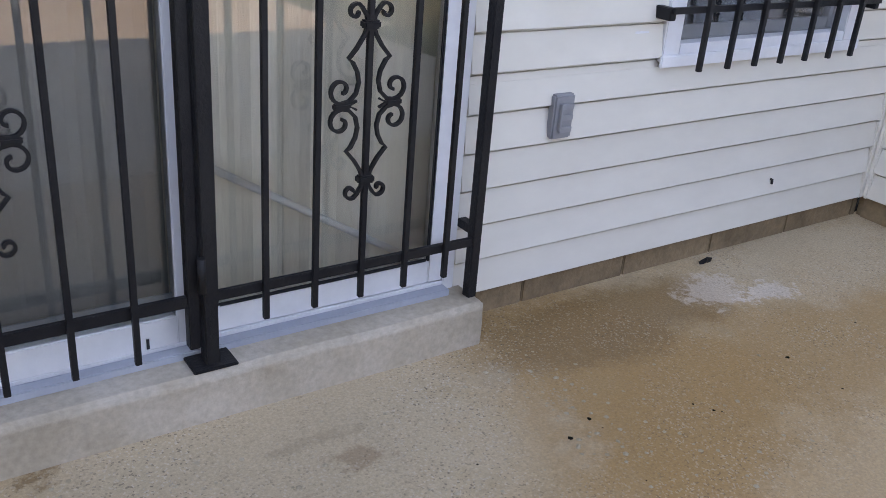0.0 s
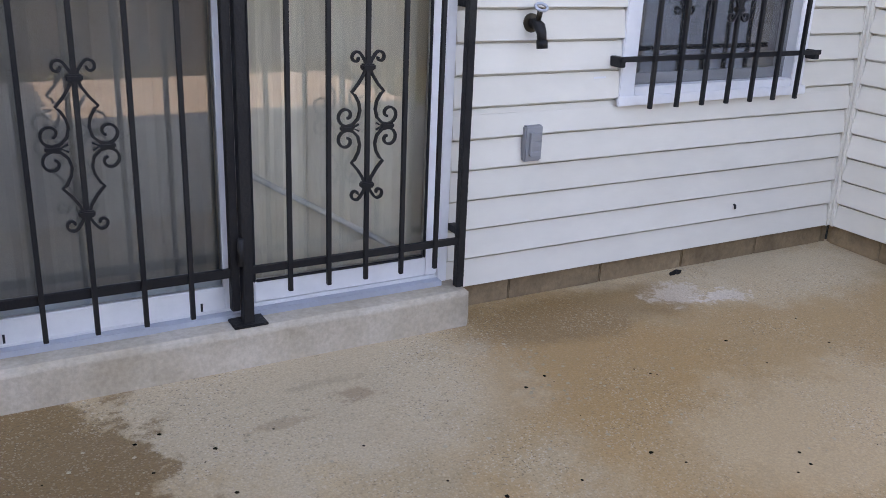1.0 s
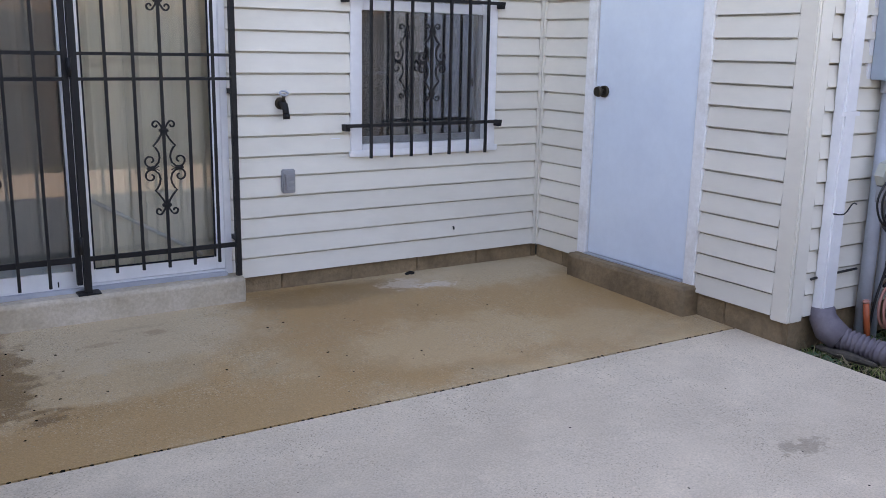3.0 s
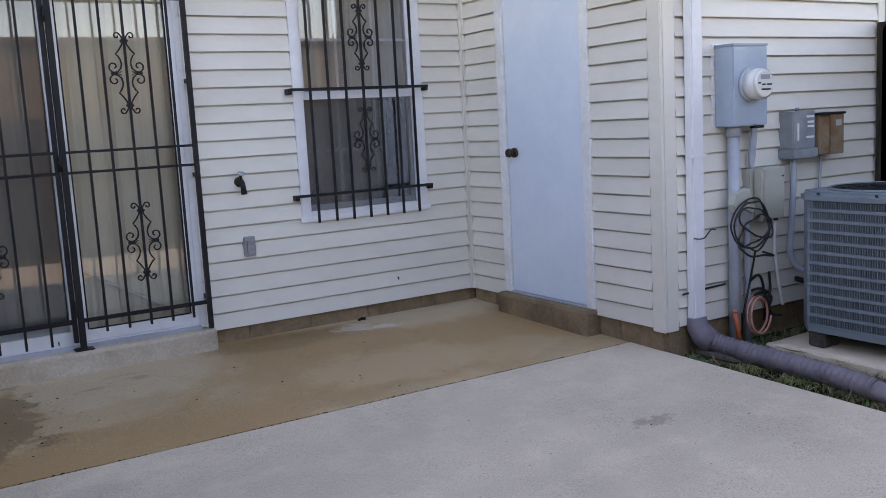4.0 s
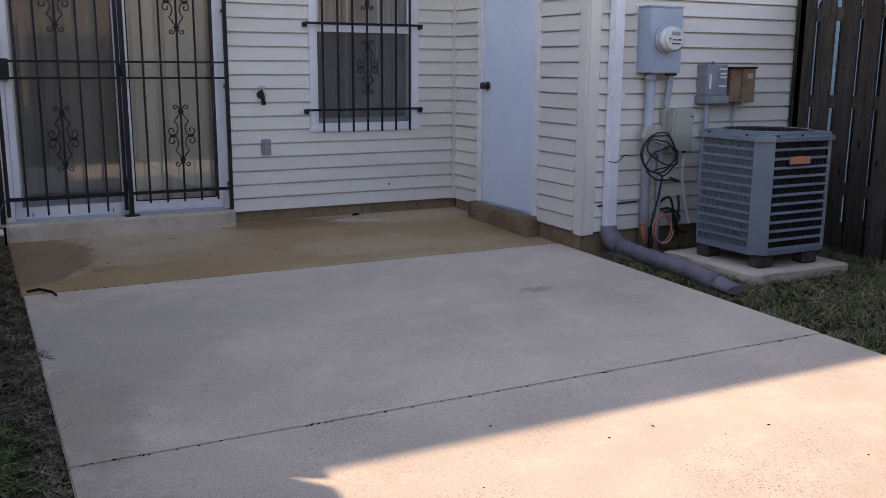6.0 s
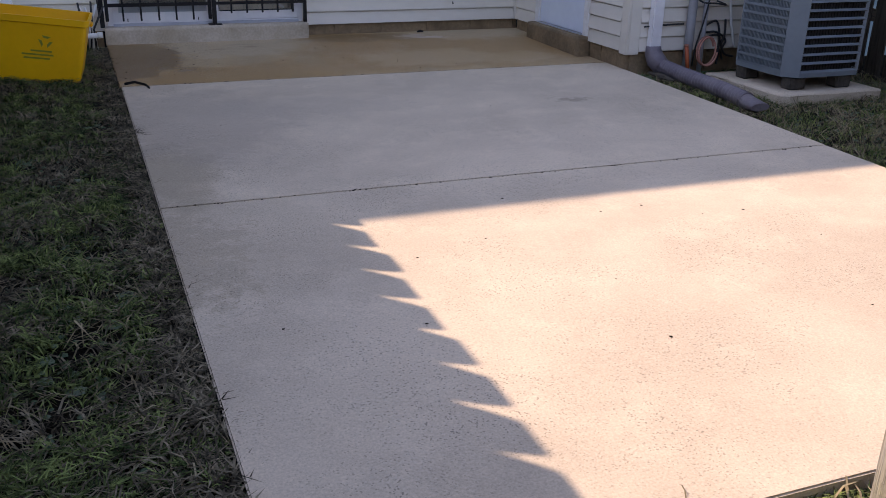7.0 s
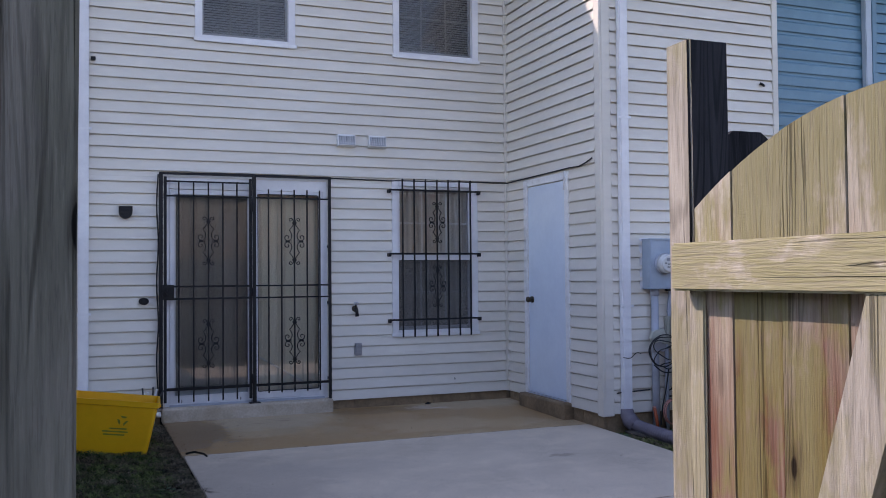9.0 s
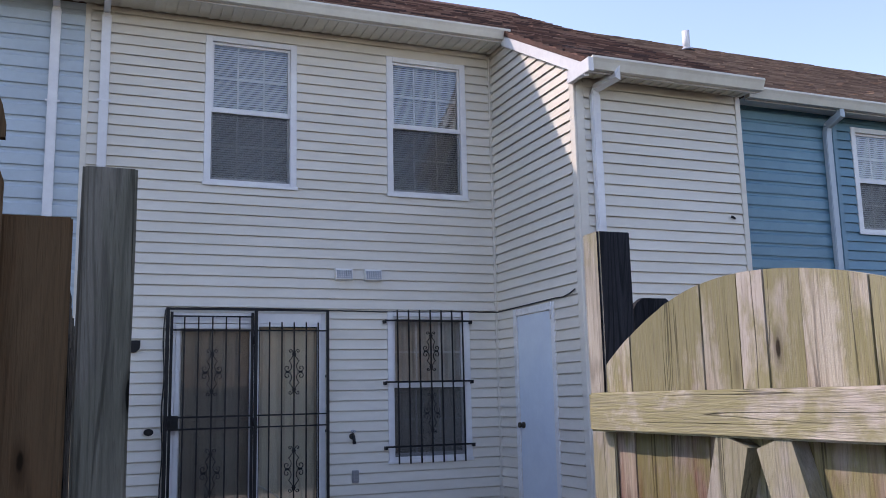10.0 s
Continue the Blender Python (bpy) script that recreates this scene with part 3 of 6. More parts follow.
def shrink(o, d):
    return (o[0] + d, o[1] - d, o[2] + d, o[3] - d)


back_openings = [DOOR_O, WIN_O, UP1_O, UP2_O]
wall_back = tagged(part("wall_back", wall_mesh(-0.86, 3.392, 0.088, 5.15, [shrink(o, 0.03) for o in back_openings], lambda a, b, z0, z1: (a, b, 0.0, 0.15, z0, z1)), M_SIDING), "cream lapped vinyl siding wall of a two-storey house", "wall", kind="structure")
wall_wing = tagged(part("wall_wing", bm_prism(bmesh.new(), [(0.0, 0.088), (-1.82, 0.088), (-1.82, roof_z(-1.82) - 0.14), (0.0, roof_z(0) - 0.14)], 3.392, 3.54, "yz"), M_SIDING), "cream lapped siding wall of the side wing", "wall", kind="structure")
wall_front = tagged(part("wall_side", box(3.5401, 5.27, -1.82, -1.68, 0.082, roof_z(-1.82) - 0.14), M_SIDING), "cream lapped siding wall behind the meters", "wall", kind="structure")

# roofs: sloping slabs with shingle courses
def roof(name, x0, x1, y0, y1, material, label, dz=0.0, skirt=0.0):
    ob = tagged(thing(name, ((x0 + x1) / 2, y0, roof_z(y0) + dz), label, "roof", kind="structure"))
    def sheet(a, b, ya, yb, lo, hi):
        return bm_prism(bmesh.new(), [(ya, roof_z(ya) + dz + lo), (yb, roof_z(yb) + dz + lo), (yb, roof_z(yb) + dz + hi), (ya, roof_z(ya) + dz + hi)], a, b, "yz")
    part("decking", sheet(x0, x1, y0, y1, -0.05, 0.0), material, ob)
    verts, faces, rng = [], [], random.Random(len(name))
    step, y = 0.13, y0 - 0.01
    row = 0
    while y < y1 - 0.02:
        x = x0 - rng.random() * 0.2
        while x < x1:
            w = rng.choice((0.16, 0.2, 0.24, 0.3))
            a, c, lift = max(x, x0), min(x + w - 0.006, x1), 0.006 + rng.random() * 0.012
            if c - a > 0.02:
                k = len(verts)
                ya, yb = y - rng.random() * 0.012, y + step + 0.01
                za, zb = roof_z(ya) + dz, roof_z(yb) + dz
                verts += [(a, ya, za), (c, ya, za), (c, ya, za + lift + 0.006), (a, ya, za + lift + 0.006), (a, yb, zb + 0.001), (c, yb, zb + 0.001)]
                faces += [(k, k + 1, k + 2, k + 3), (k + 3, k + 2, k + 5, k + 4), (k + 1, k + 5, k + 2), (k, k + 3, k + 4)]
            x += w
        y += step
        row += 1
    me = bpy.data.meshes.new("shingles")
    me.from_pydata(verts, [], faces)
    me.materials.append(material)
    part("shingles", me, None, ob, kind="stuff")
    return ob


roof_main = roof("roof_main", -0.95, 5.37, -0.47, 3.2, M_SHINGLE, "brown asphalt shingle roof over the house")
roof_wing = roof("roof_wing", 3.33, 5.37, -2.13, -0.475, M_SHINGLE, "brown asphalt shingle roof over the wing")
roof_left = roof("roof_left", -9.0, -0.955, -0.47, 3.2, M_SHINGLE, "brown asphalt shingle roof over the next house")
roof_blue = roof("roof_blue", 5.375, 13.0, -1.86, 3.2, M_SHINGLE2, "tan asphalt shingle roof over the blue house", dz=-0.12)


def gutter(x0, x1, y, z, h=0.10):
    g = thing("gutter", ((x0 + x1) / 2, y, z - h), "cream aluminium gutter along the eave", "gutter", kind="structure")
    prof = [(y, z), (y - 0.004, z - 0.02), (y + 0.012, z - 0.05), (y + 0.035, z - h), (y + 0.10, z - h), (y + 0.10, z - 0.01), (y + 0.094, z - 0.01), (y + 0.094, z - h + 0.006), (y + 0.04, z - h + 0.006), (y + 0.018, z - 0.05), (y + 0.006, z - 0.02), (y + 0.006, z)]
    part("trough", bm_prism(bmesh.new(), prof, x0, x1, "yz"), M_GUTTER, g)
    for a, b in ((x0 - 0.003, x0 - 0.0002), (x1 + 0.0002, x1 + 0.003)):
        part("end_cap", bm_prism(bmesh.new(), prof[:6], a, b, "yz"), M_GUTTER, g)
    part("fascia", box(x0 + 0.002, x1 - 0.002, y + 0.1005, y + 0.118, z - h - 0.012, z - 0.02), M_TRIM, g)
    return g


gutter(-0.95, 3.40, -0.53, 5.235, 0.11)
gutter(-9.0, -0.955, -0.53, 5.235, 0.11)
gutter(5.375, 13.0, -1.93, 4.345, 0.11)
gutter(3.38, 5.31, -2.20, 4.32, 0.115)
def soffit_bm(x0, x1, y0, y1, z, pitch=0.105):
    """Ribbed soffit panels: shallow trays with raised seams."""
    bm = box(x0, x1, y0, y1, z, z + 0.006)
    x = x0 + 0.02
    while x < x1 - 0.05:
        bm_box(bm, x, x + pitch - 0.045, y0 + 0.004, y1 - 0.004, z - 0.011, z - 0.0003, 0.003)
        x += pitch
    return bm


tagged(part("soffit", soffit_bm(-3.0, 3.39, -0.41, -0.026, 5.136), M_GUTTER), "cream ribbed soffit under the eave", "soffit", kind="structure")
tagged(part("soffit", soffit_bm(3.43, 5.31, -2.08, -1.846, 4.246), M_GUTTER), "cream ribbed soffit under the wing eave", "soffit", kind="structure")


# ridge, back slope and a plumbing vent
for x0, x1, dz in ((-9.0, 5.372, 0.0), (5.374, 13.0, -0.124)):
    tagged(part("roof_back", bm_prism(bmesh.new(), [(3.2, roof_z(3.2) + dz), (7.2, roof_z(3.2) - 2.0 + dz), (7.2, roof_z(3.2) - 2.06 + dz), (3.2, roof_z(3.2) - 0.06 + dz)], x0, x1, "yz"), M_SHINGLE), "rear slope of the shingle roof", "roof", kind="structure")
tagged(part("ridge_cap", bm_prism(bmesh.new(), [(3.02, roof_z(3.02) + 0.012), (3.2, roof_z(3.2) + 0.035), (3.38, roof_z(3.02) + 0.012), (3.38, roof_z(3.02) - 0.01), (3.02, roof_z(3.02) - 0.01)], -9.0, 5.37, "yz"), M_SHINGLE), "dark ridge cap shingles on the roof", "ridge", kind="structure")
pv = thing("roof_vent_pipe", (8.0, 2.4, roof_z(2.4) - 0.12), "white plumbing vent pipe on the tan roof", "vent pipe")
part("pipe", bm_cyl(bmesh.new(), (8.0, 2.4, roof_z(2.4) - 0.2), (8.0, 2.4, roof_z(2.4) + 0.2), 0.06, seg=16), M_WHITE, pv)
part("flashing", bm_cyl(bmesh.new(), (8.0, 2.4, roof_z(2.4) - 0.14), (8.0, 2.4, roof_z(2.4) - 0.08), 0.13, 0.065, seg=16), M_PVC, pv)

# gable rake board and corner boards
rake = bmesh.new()
bm_prism(rake, [(-2.12, roof_z(-2.12) - 0.17), (-0.42, roof_z(-0.42) - 0.17), (-0.42, roof_z(-0.42) - 0.005), (-2.12, roof_z(-2.12) - 0.005)], 3.335, 3.376, "yz")
tagged(part("rake_board", rake, M_TRIM), "white painted rake board under the wing roof edge", "trim", kind="structure")
tagged(part("rake_return", box(3.326, 3.3785, -2.206, -1.815, 4.168, 4.297, 0.004), M_TRIM), "white boxed return at the end of the rake", "trim", kind="structure")


def corner_board(x0, x1, y0, y1, z0, z1, label):
    return tagged(part("corner_board", box(x0, x1, y0, y1, z0, z1, 0.004), M_SIDING), label, "trim", kind="structure")


corner_board(3.352, 3.391, -0.022, -0.001, SILL - 0.005, 5.124, "cream inside corner trim between the two walls")
corner_board(3.370, 3.3915, -0.042, -0.0225, SILL - 0.005, 5.124, "cream inside corner trim between the two walls")
corner_board(3.371, 3.389, -1.842, -1.752, SILL - 0.02, 4.20, "cream outside corner trim of the wing")
corner_board(3.3895, 3.478, -1.842, -1.822, SILL - 0.02, 4.20, "cream outside corner trim of the wing")
corner_board(5.225, 5.29, -1.845, -1.821, SILL - 0.02, 4.24, "cream end trim of the meter wall")
corner_board(-0.865, -0.812, -0.024, -0.001, SILL - 0.005, 5.124, "cream end trim between two houses")

# the two neighbouring houses
tagged(part("corner_board", box(6.701, 6.764, -1.628, -1.601, -0.1, 4.25, 0.004), M_BLUE), "blue joint trim on the blue siding", "trim", kind="structure")
wall_left = tagged(part("wall_left", box(-9.0, -0.8605, 0.0, 0.15, -0.15, 5.12), M_PALEBLUE), "pale blue lapped siding wall of the next house", "wall", kind="structure")
wall_blue = tagged(part("wall_blue", wall_mesh(5.271, 13.0, -0.2, 4.3, [(6.98, 7.80, 2.97, 4.14)], lambda a, b, z0, z1: (a, b, -1.6, -1.45, z0, z1)), M_BLUE), "blue lapped siding wall of a neighbouring house", "wall", kind="structure")
tagged(part("blue_soffit", box(5.38, 13.0, -1.84, -1.601, 4.25, 4.26), M_TRIM), "pale soffit under the blue house's eave", "soffit", kind="structure")


def downspout(x, y, z0, z1, label, material=M_GUTTER, elbow=True, bottom=True, w=0.085, gx=None, gy=None, gz=None):
    d = thing("downspout", (x, y, z0), label, "downspout", kind="structure")
    part("pipe", box(x - w / 2, x + w / 2, y - 0.06, y, z0, z1, 0.008), material, d)
    if elbow:
        pts = [(x, y - 0.03, z1 - 0.02), (x, y - 0.05, z1 + 0.05), (gx if gx is not None else x, gy + 0.04, gz - 0.08), (gx if gx is not None else x, gy + 0.05, gz)]
        part("elbow", bm_tube(bmesh.new(), pts, 0.04, flat=(0.075, 0.06)), material, d)
    for z in [z0 + 0.9 + k * 1.6 for k in range(int((z1 - z0 - 0.8) / 1.6) + 1)]:
        part("strap", box(x - w / 2 - 0.02, x + w / 2 + 0.02, y - 0.062, y - 0.058, z, z + 0.02), material, d)
    return d


downspout(3.582, -1.837, 0.085, 4.08, "white downspout beside the wing corner, running into a drain pipe", M_TRIM, gx=3.66, gy=-2.19, gz=4.25)
downspout(-0.675, -0.016, 0.05, 5.02, "white downspout beside the glass doors", M_TRIM, gy=-0.50, gz=5.14)
downspout(-1.12, -0.016, 0.0, 5.02, "white downspout on the pale blue house", M_TRIM, gy=-0.50, gz=5.14)
downspout(6.6, -1.62, 0.0, 4.06, "pale blue downspout on the blue house", M_PALEBLUE, gy=-1.90, gz=4.26)


# ---- concrete step, foundation blocks ----
def blocks(parent, u0, u1, z0, z1, length, place):
    u, k = u0, 0
    while u < u1 - 0.02:
        b = min(u + length * (0.6 if k == 0 else 1.0), u1)
        part("block", place(u + 0.0015, b - 0.0015, z0, z1), M_BLOCK, parent)
        u, k = b, k + 1


found = thing("foundation", (2.4, 0.0, -0.1), "damp brown concrete block foundation under the siding", "foundation", kind="structure")
part("mortar", box(1.50, 3.40, 0.016, 0.05, -0.12, 0.086), M_BLOCK, found)
part("mortar", box(3.404, 3.44, -1.80, 0.0, -0.15, 0.086), M_BLOCK, found)
part("mortar", box(3.43, 5.26, -1.808, -1.78, -0.15, 0.08), M_BLOCK, found)
blocks(found, 1.50, 3.40, -0.09, 0.087, 0.405, lambda a, b, z0, z1: box(a, b, 0.004, 0.045, z0, z1, 0.004))
blocks(found, 0.02, 1.81, -0.12, 0.087, 0.405, lambda a, b, z0, z1: box(3.394, 3.43, -b, -a, z0, z1, 0.004))
blocks(found, 3.42, 5.26, -0.15, 0.075, 0.405, lambda a, b, z0, z1: box(a, b, -1.815, -1.78, z0, z1, 0.004))
blocks(found, -0.85, -0.04, -0.12, 0.087, 0.405, lambda a, b, z0, z1: box(a, b, 0.004, 0.045, z0, z1, 0.004))


def worn_block(x0, x1, y0, y1, z0, z1, seed):
    bm = bmesh.new()
    bm_box(bm, x0, x1, y0, y1, z0, z1)
    bmesh.ops.subdivide_edges(bm, edges=bm.edges[:], cuts=9, use_grid_fill=True)
    for v in bm.verts:
        v.co += Vector((noise.noise(v.co * 9 + Vector((seed, 0, 0))), noise.noise(v.co * 9 + Vector((0, seed, 0))), noise.noise(v.co * 8 + Vector((0, 0, seed))))) * 0.006
        for k, lo, hi in ((0, x0, x1), (1, y0, y1), (2, z0, z1)):
            v.co[k] = min(max(v.co[k], lo), hi)
    bmesh.ops.bevel(bm, geom=[e for e in bm.edges if e.calc_face_angle(0) > 1.0], offset=0.008, segments=2, affect="EDGES")
    for f in bm.faces:
        f.smooth = True
    return bm


tagged(part("door_step", worn_block(-0.03, 1.503, -0.133, 0.012, -0.12, 0.123, 3.0), M_STEP), "worn cast concrete step under the glass doors", "step", kind="structure")
tagged(part("side_step", worn_block(3.29, 3.40, -1.31, -0.42, -0.12, 0.12, 8.0), M_BLOCK), "brown concrete step under the white side door", "step", kind="structure")


# ---- windows, sliding doors ----
def frame_bm(x0, x1, z0, z1, y0, y1, w, wb=None, wt=None, bevel=0.003):
    wb, wt = wb or w, wt or w
    bm = bmesh.new()
    bm_box(bm, x0, x0 + w, y0, y1, z0, z1, bevel)
    bm_box(bm, x1 - w, x1, y0, y1, z0, z1, bevel)
    bm_box(bm, x0 + w, x1 - w, y0 + 0.001, y1, z0, z0 + wb, bevel)
    bm_box(bm, x0 + w, x1 - w, y0 + 0.001, y1, z1 - wt, z1, bevel)
    return bm


def pane(x0, x1, z0, z1, y, parent, name="pane", material=None):
    bm = bmesh.new()
    bm.faces.new([bm.verts.new(q) for q in ((x0, y, z0), (x1, y, z0), (x1, y, z1), (x0, y, z1))])
    p = part(name, bm, material or M_GLASS, parent)
    p.visible_shadow = False
    return p


def sash_window(name, o, sill_y, label, inner, dy=0.0):
    """A double-hung window with muntins in both sashes, in the opening o."""
    x0, x1, z0, z1 = o
    w = thing(name, ((x0 + x1) / 2, sill_y, z0), label, "window", kind="structure")
    part("window_frame", frame_bm(x0, x1, z0, z1, sill_y - 0.024, sill_y + 0.10, 0.066, 0.05, 0.055), M_TRIM, w)
    part("window_sill", box(x0 - 0.012, x1 + 0.012, sill_y - 0.036, sill_y - 0.0245, z0 - 0.012, z0 + 0.022, 0.003), M_TRIM, w)
    a, b, c, d = x0 + 0.066, x1 - 0.066, z0 + 0.05, z1 - 0.055
    mid = (c + d) / 2
    for k, (lo, hi) in enumerate(((mid - 0.02, d), (c, mid + 0.03))):
        yy = sill_y + (0.034 if k == 1 else 0.006)
        sash = part("sash", frame_bm(a, b, lo, hi, yy, yy + 0.026, 0.022, 0.036 if k else 0.05, 0.05 if k else 0.026, 0.002), M_TRIM, w)
        pane(a + 0.022, b - 0.022, lo + 0.03, hi - 0.026, yy + 0.012, sash)
        for i in (1, 2):
            xm = a + (b - a) * i / 3
            part("muntin", box(xm - 0.008, xm + 0.008, yy + 0.018, yy + 0.024, lo + 0.03, hi - 0.026), M_TRIM, sash)
        zm = (lo + hi) / 2
        part("muntin", box(a + 0.02, b - 0.02, yy + 0.0185, yy + 0.0235, zm - 0.008, zm + 0.008), M_TRIM, sash)
        if k == 1:
            part("insect_screen", box(a + 0.004, b - 0.004, yy - 0.014, yy - 0.012, c, hi - 0.02), M_SCREEN_FINE, w).visible_shadow = False
    if inner == "curtain":
        bm = bmesh.new()
        xs = np.linspace(a - 0.05, b + 0.05, 120)
        ring = [[bm.verts.new((x, sill_y + 0.105 + 0.016 * math.sin(x * 46) + 0.008 * math.sin(x * 103 + 1), z)) for x in xs] for z in (z0, z1)]
        for i in range(len(xs) - 1):
            bm.faces.new((ring[0][i], ring[0][i + 1], ring[1][i + 1], ring[1][i])).smooth = True
        tagged(part("curtain", bm, M_CURTAIN), "grey white folded curtain behind the barred window", "curtain")
    else:
        bl = thing("blind", ((x0 + x1) / 2, sill_y + 0.1, z1 - 0.05), "white horizontal slatted blind, lowered in the upstairs window", "blind")
        me = mesh_of("slat", bm_prism(bmesh.new(), [(-0.008, -0.011), (0.001, 0.001), (0.007, 0.010), (0.008, 0.0095), (0.002, 0.0005), (-0.007, -0.0115)], a - 0.02, b + 0.02, "yz"), M_SLAT)
        z = z0 + 0.04
        while z < z1 - 0.03:
            s = new("slat", me)
            s.location = (0, sill_y + 0.082, z)
            s.parent = bl
            s.matrix_parent_inverse = bl.matrix_basis.inverted()
            z += 0.0235
        part("head_rail", box(a - 0.02, b + 0.02, sill_y + 0.085, sill_y + 0.115, z1 - 0.06, z1 - 0.03), M_SLAT, bl)
    return w


sash_window("window_1", (2.13, 3.045, 0.683, 2.207), 0.0, "white double-hung window behind black iron bars", "curtain")
sash_window("window_2", (0.26, 1.18, 3.427, 4.957), 0.0, "white double-hung upstairs window with lowered blinds", "blind")
sash_window("window_3", (2.152, 3.07, 3.427, 4.967), 0.0, "white double-hung upstairs window reflecting the wing", "blind")
sash_window("window_4", (6.97, 7.81, 2.96, 4.15), -1.6, "white window of the blue neighbouring house", "blind")
# Solid near-black boxes: the unlit rooms' shade put into the colour.
tagged(part("room_shell", box(-0.8, 3.3, 0.19, 2.8, -0.1, 5.1), M_DARK), "near-black box painting the unlit room behind the windows", "room", kind="structure")
tagged(part("room_shell", box(6.5, 8.4, -1.34, -0.9, 2.5, 4.2), M_DARK), "near-black box painting the unlit room of the blue house", "room", kind="structure")

slider = thing("sliding_door", (0.735, 0.0, 0.12), "white sliding glass patio door with a dark screen panel", "door", kind="structure")
part("door_frame", frame_bm(0.0, 1.475, 0.118, 2.165, -0.020, 0.10, 0.035, 0.03, 0.10), M_TRIM, slider)
part("track", box(0.036, 1.44, -0.055, -0.0205, 0.118, 0.140, 0.003), M_PVC, slider)
scr = part("screen_panel", frame_bm(0.037, 0.775, 0.145, 2.06, -0.018, 0.012, 0.045, 0.07, 0.045), M_TRIM, slider)
part("screen_mesh", box(0.098, 0.739, 0.058, 0.059, 0.231, 2.003), M_SCREEN, scr).visible_shadow = False
part("kick_plate", box(0.08, 0.732, 0.004, 0.009, 0.205, 0.262), M_PALEBLUE, scr)
p1 = part("door_panel", frame_bm(0.037, 0.80, 0.15, 2.064, 0.020, 0.052, 0.06, 0.08, 0.06), M_TRIM, slider)
pane(0.08, 0.732, 0.214, 2.016, -0.010, p1)
p2 = part("door_panel", frame_bm(0.776, 1.44, 0.15, 2.064, -0.016, 0.016, 0.046, 0.065, 0.03), M_TRIM, slider)
pane(0.82, 1.396, 0.213, 2.036, -0.002, p2)
part("seal", frame_bm(0.820, 1.397, 0.212, 2.037, -0.0165, -0.006, 0.008), M_DARK, p2)
part("pull_handle", box(0.05, 0.066, -0.045, -0.0185, 1.02, 1.2, 0.004), M_WHITE, scr)
part("security_bar", bm_cyl(bmesh.new(), (0.81, 0.028, 0.545), (1.34, 0.028, 0.225), 0.009), M_WHITE, slider, "white diagonal security bar behind the glass")
for x in (0.14, 0.66):
    part("weep_slot", box(x, x + 0.006, -0.0215, -0.0195, 0.150, 0.175), M_DARK, slider)
vb = thing("vertical_blind", (0.735, 0.12, 2.1), "closed beige vertical blind behind the glass doors", "blind")
rng = random.Random(4)
me = mesh_of("slat", bm_prism(bmesh.new(), [(-0.045, -0.004), (-0.02, 0.003), (0.02, 0.003), (0.045, -0.004), (0.045, -0.0025), (0.02, 0.0045), (-0.02, 0.0045), (-0.045, -0.0025)], 0.13, 2.1, "xy"), M_BLIND)
for i in range(21):
    s = new("slat", me)
    s.matrix_basis = pose(0.03 + i * 0.073, 0.088, 0, 0, 0, -18 + rng.uniform(-6, 6))
    s.parent = vb
    s.matrix_parent_inverse = vb.matrix_basis.inverted()


# ---- iron grilles ----
def spiral(cx, cz, r, a0, turns, n=18, tight=0.25):
    return [(cx + r * (1 - (1 - tight) * k / n) * math.cos(a0 + turns * 2 * math.pi * k / n), cz + r * (1 - (1 - tight) * k / n) * math.sin(a0 + turns * 2 * math.pi * k / n)) for k in range(n + 1)]


def ornament_mesh():
    """Scrolled ornament about its middle, drawn in x and z: a little over 0.44 m high."""
    bm = bmesh.new()
    sec = (0.010, 0.007)
    for sx in (-1, 1):
        for sz in (-1, 1):
            arm = [(0.006, 0.172), (0.014, 0.150), (0.030, 0.125), (0.050, 0.102), (0.040, 0.094), (0.028, 0.072), (0.024, 0.050), (0.030, 0.026), (0.046, 0.010), (0.064, 0.006)]
            curl = spiral(0.066, 0.036, 0.030, -math.pi / 2, 0.95)
            bm_tube(bm, [(sx * x, 0, sz * z) for x, z in arm + curl[1:]], 0, flat=sec)
            end = [(0.004, 0.168), (0.010, 0.190), (0.022, 0.208)] + spiral(0.036, 0.198, 0.018, math.pi * 0.62, -0.85)
            bm_tube(bm, [(sx * x, 0, sz * z) for x, z in end], 0, flat=sec)
        bm_box(bm, sx * 0.064 - 0.020, sx * 0.064 + 0.020, -0.008, 0.008, -0.007, 0.007, 0.003)
        bm_tube(bm, [(sx * 0.028, 0, 0.010), (sx * 0.046, 0, 0.0), (sx * 0.028, 0, -0.010)], 0, flat=(0.008, 0.005))
    for sz in (-1, 1):
        bm_box(bm, -0.020, 0.020, -0.013, 0.013, sz * 0.172 - 0.009, sz * 0.172 + 0.009, 0.004)
    return mesh_of("scroll_ornament", bm, M_IRON)


SCROLL = ornament_mesh()


def scroll(parent, x, y, z, s=1.0):
    o = part("scroll_ornament", SCROLL, None, parent)
    o.matrix_basis = pose(x, y, z) @ Matrix.Diagonal((s, 1, s, 1))


GY = -0.078
grille = thing("security_grille", (0.74, GY, 0.123), "black wrought iron security grille in front of the sliding doors", "security grille")
for x, w in ((-0.041, 0.032), (1.487, 0.026)):
    part("post", box(x - w / 2, x + w / 2, GY - 0.014, GY + 0.014, 0.121, 2.19, 0.002), M_IRON, grille)
part("post", box(0.762, 0.792, GY - 0.030, GY + 0.006, 0.128, 2.19, 0.002), M_IRON, grille)
part("foot_plate", box(0.728, 0.828, GY - 0.048, GY + 0.03, 0.1215, 0.130, 0.002), M_IRON, grille)
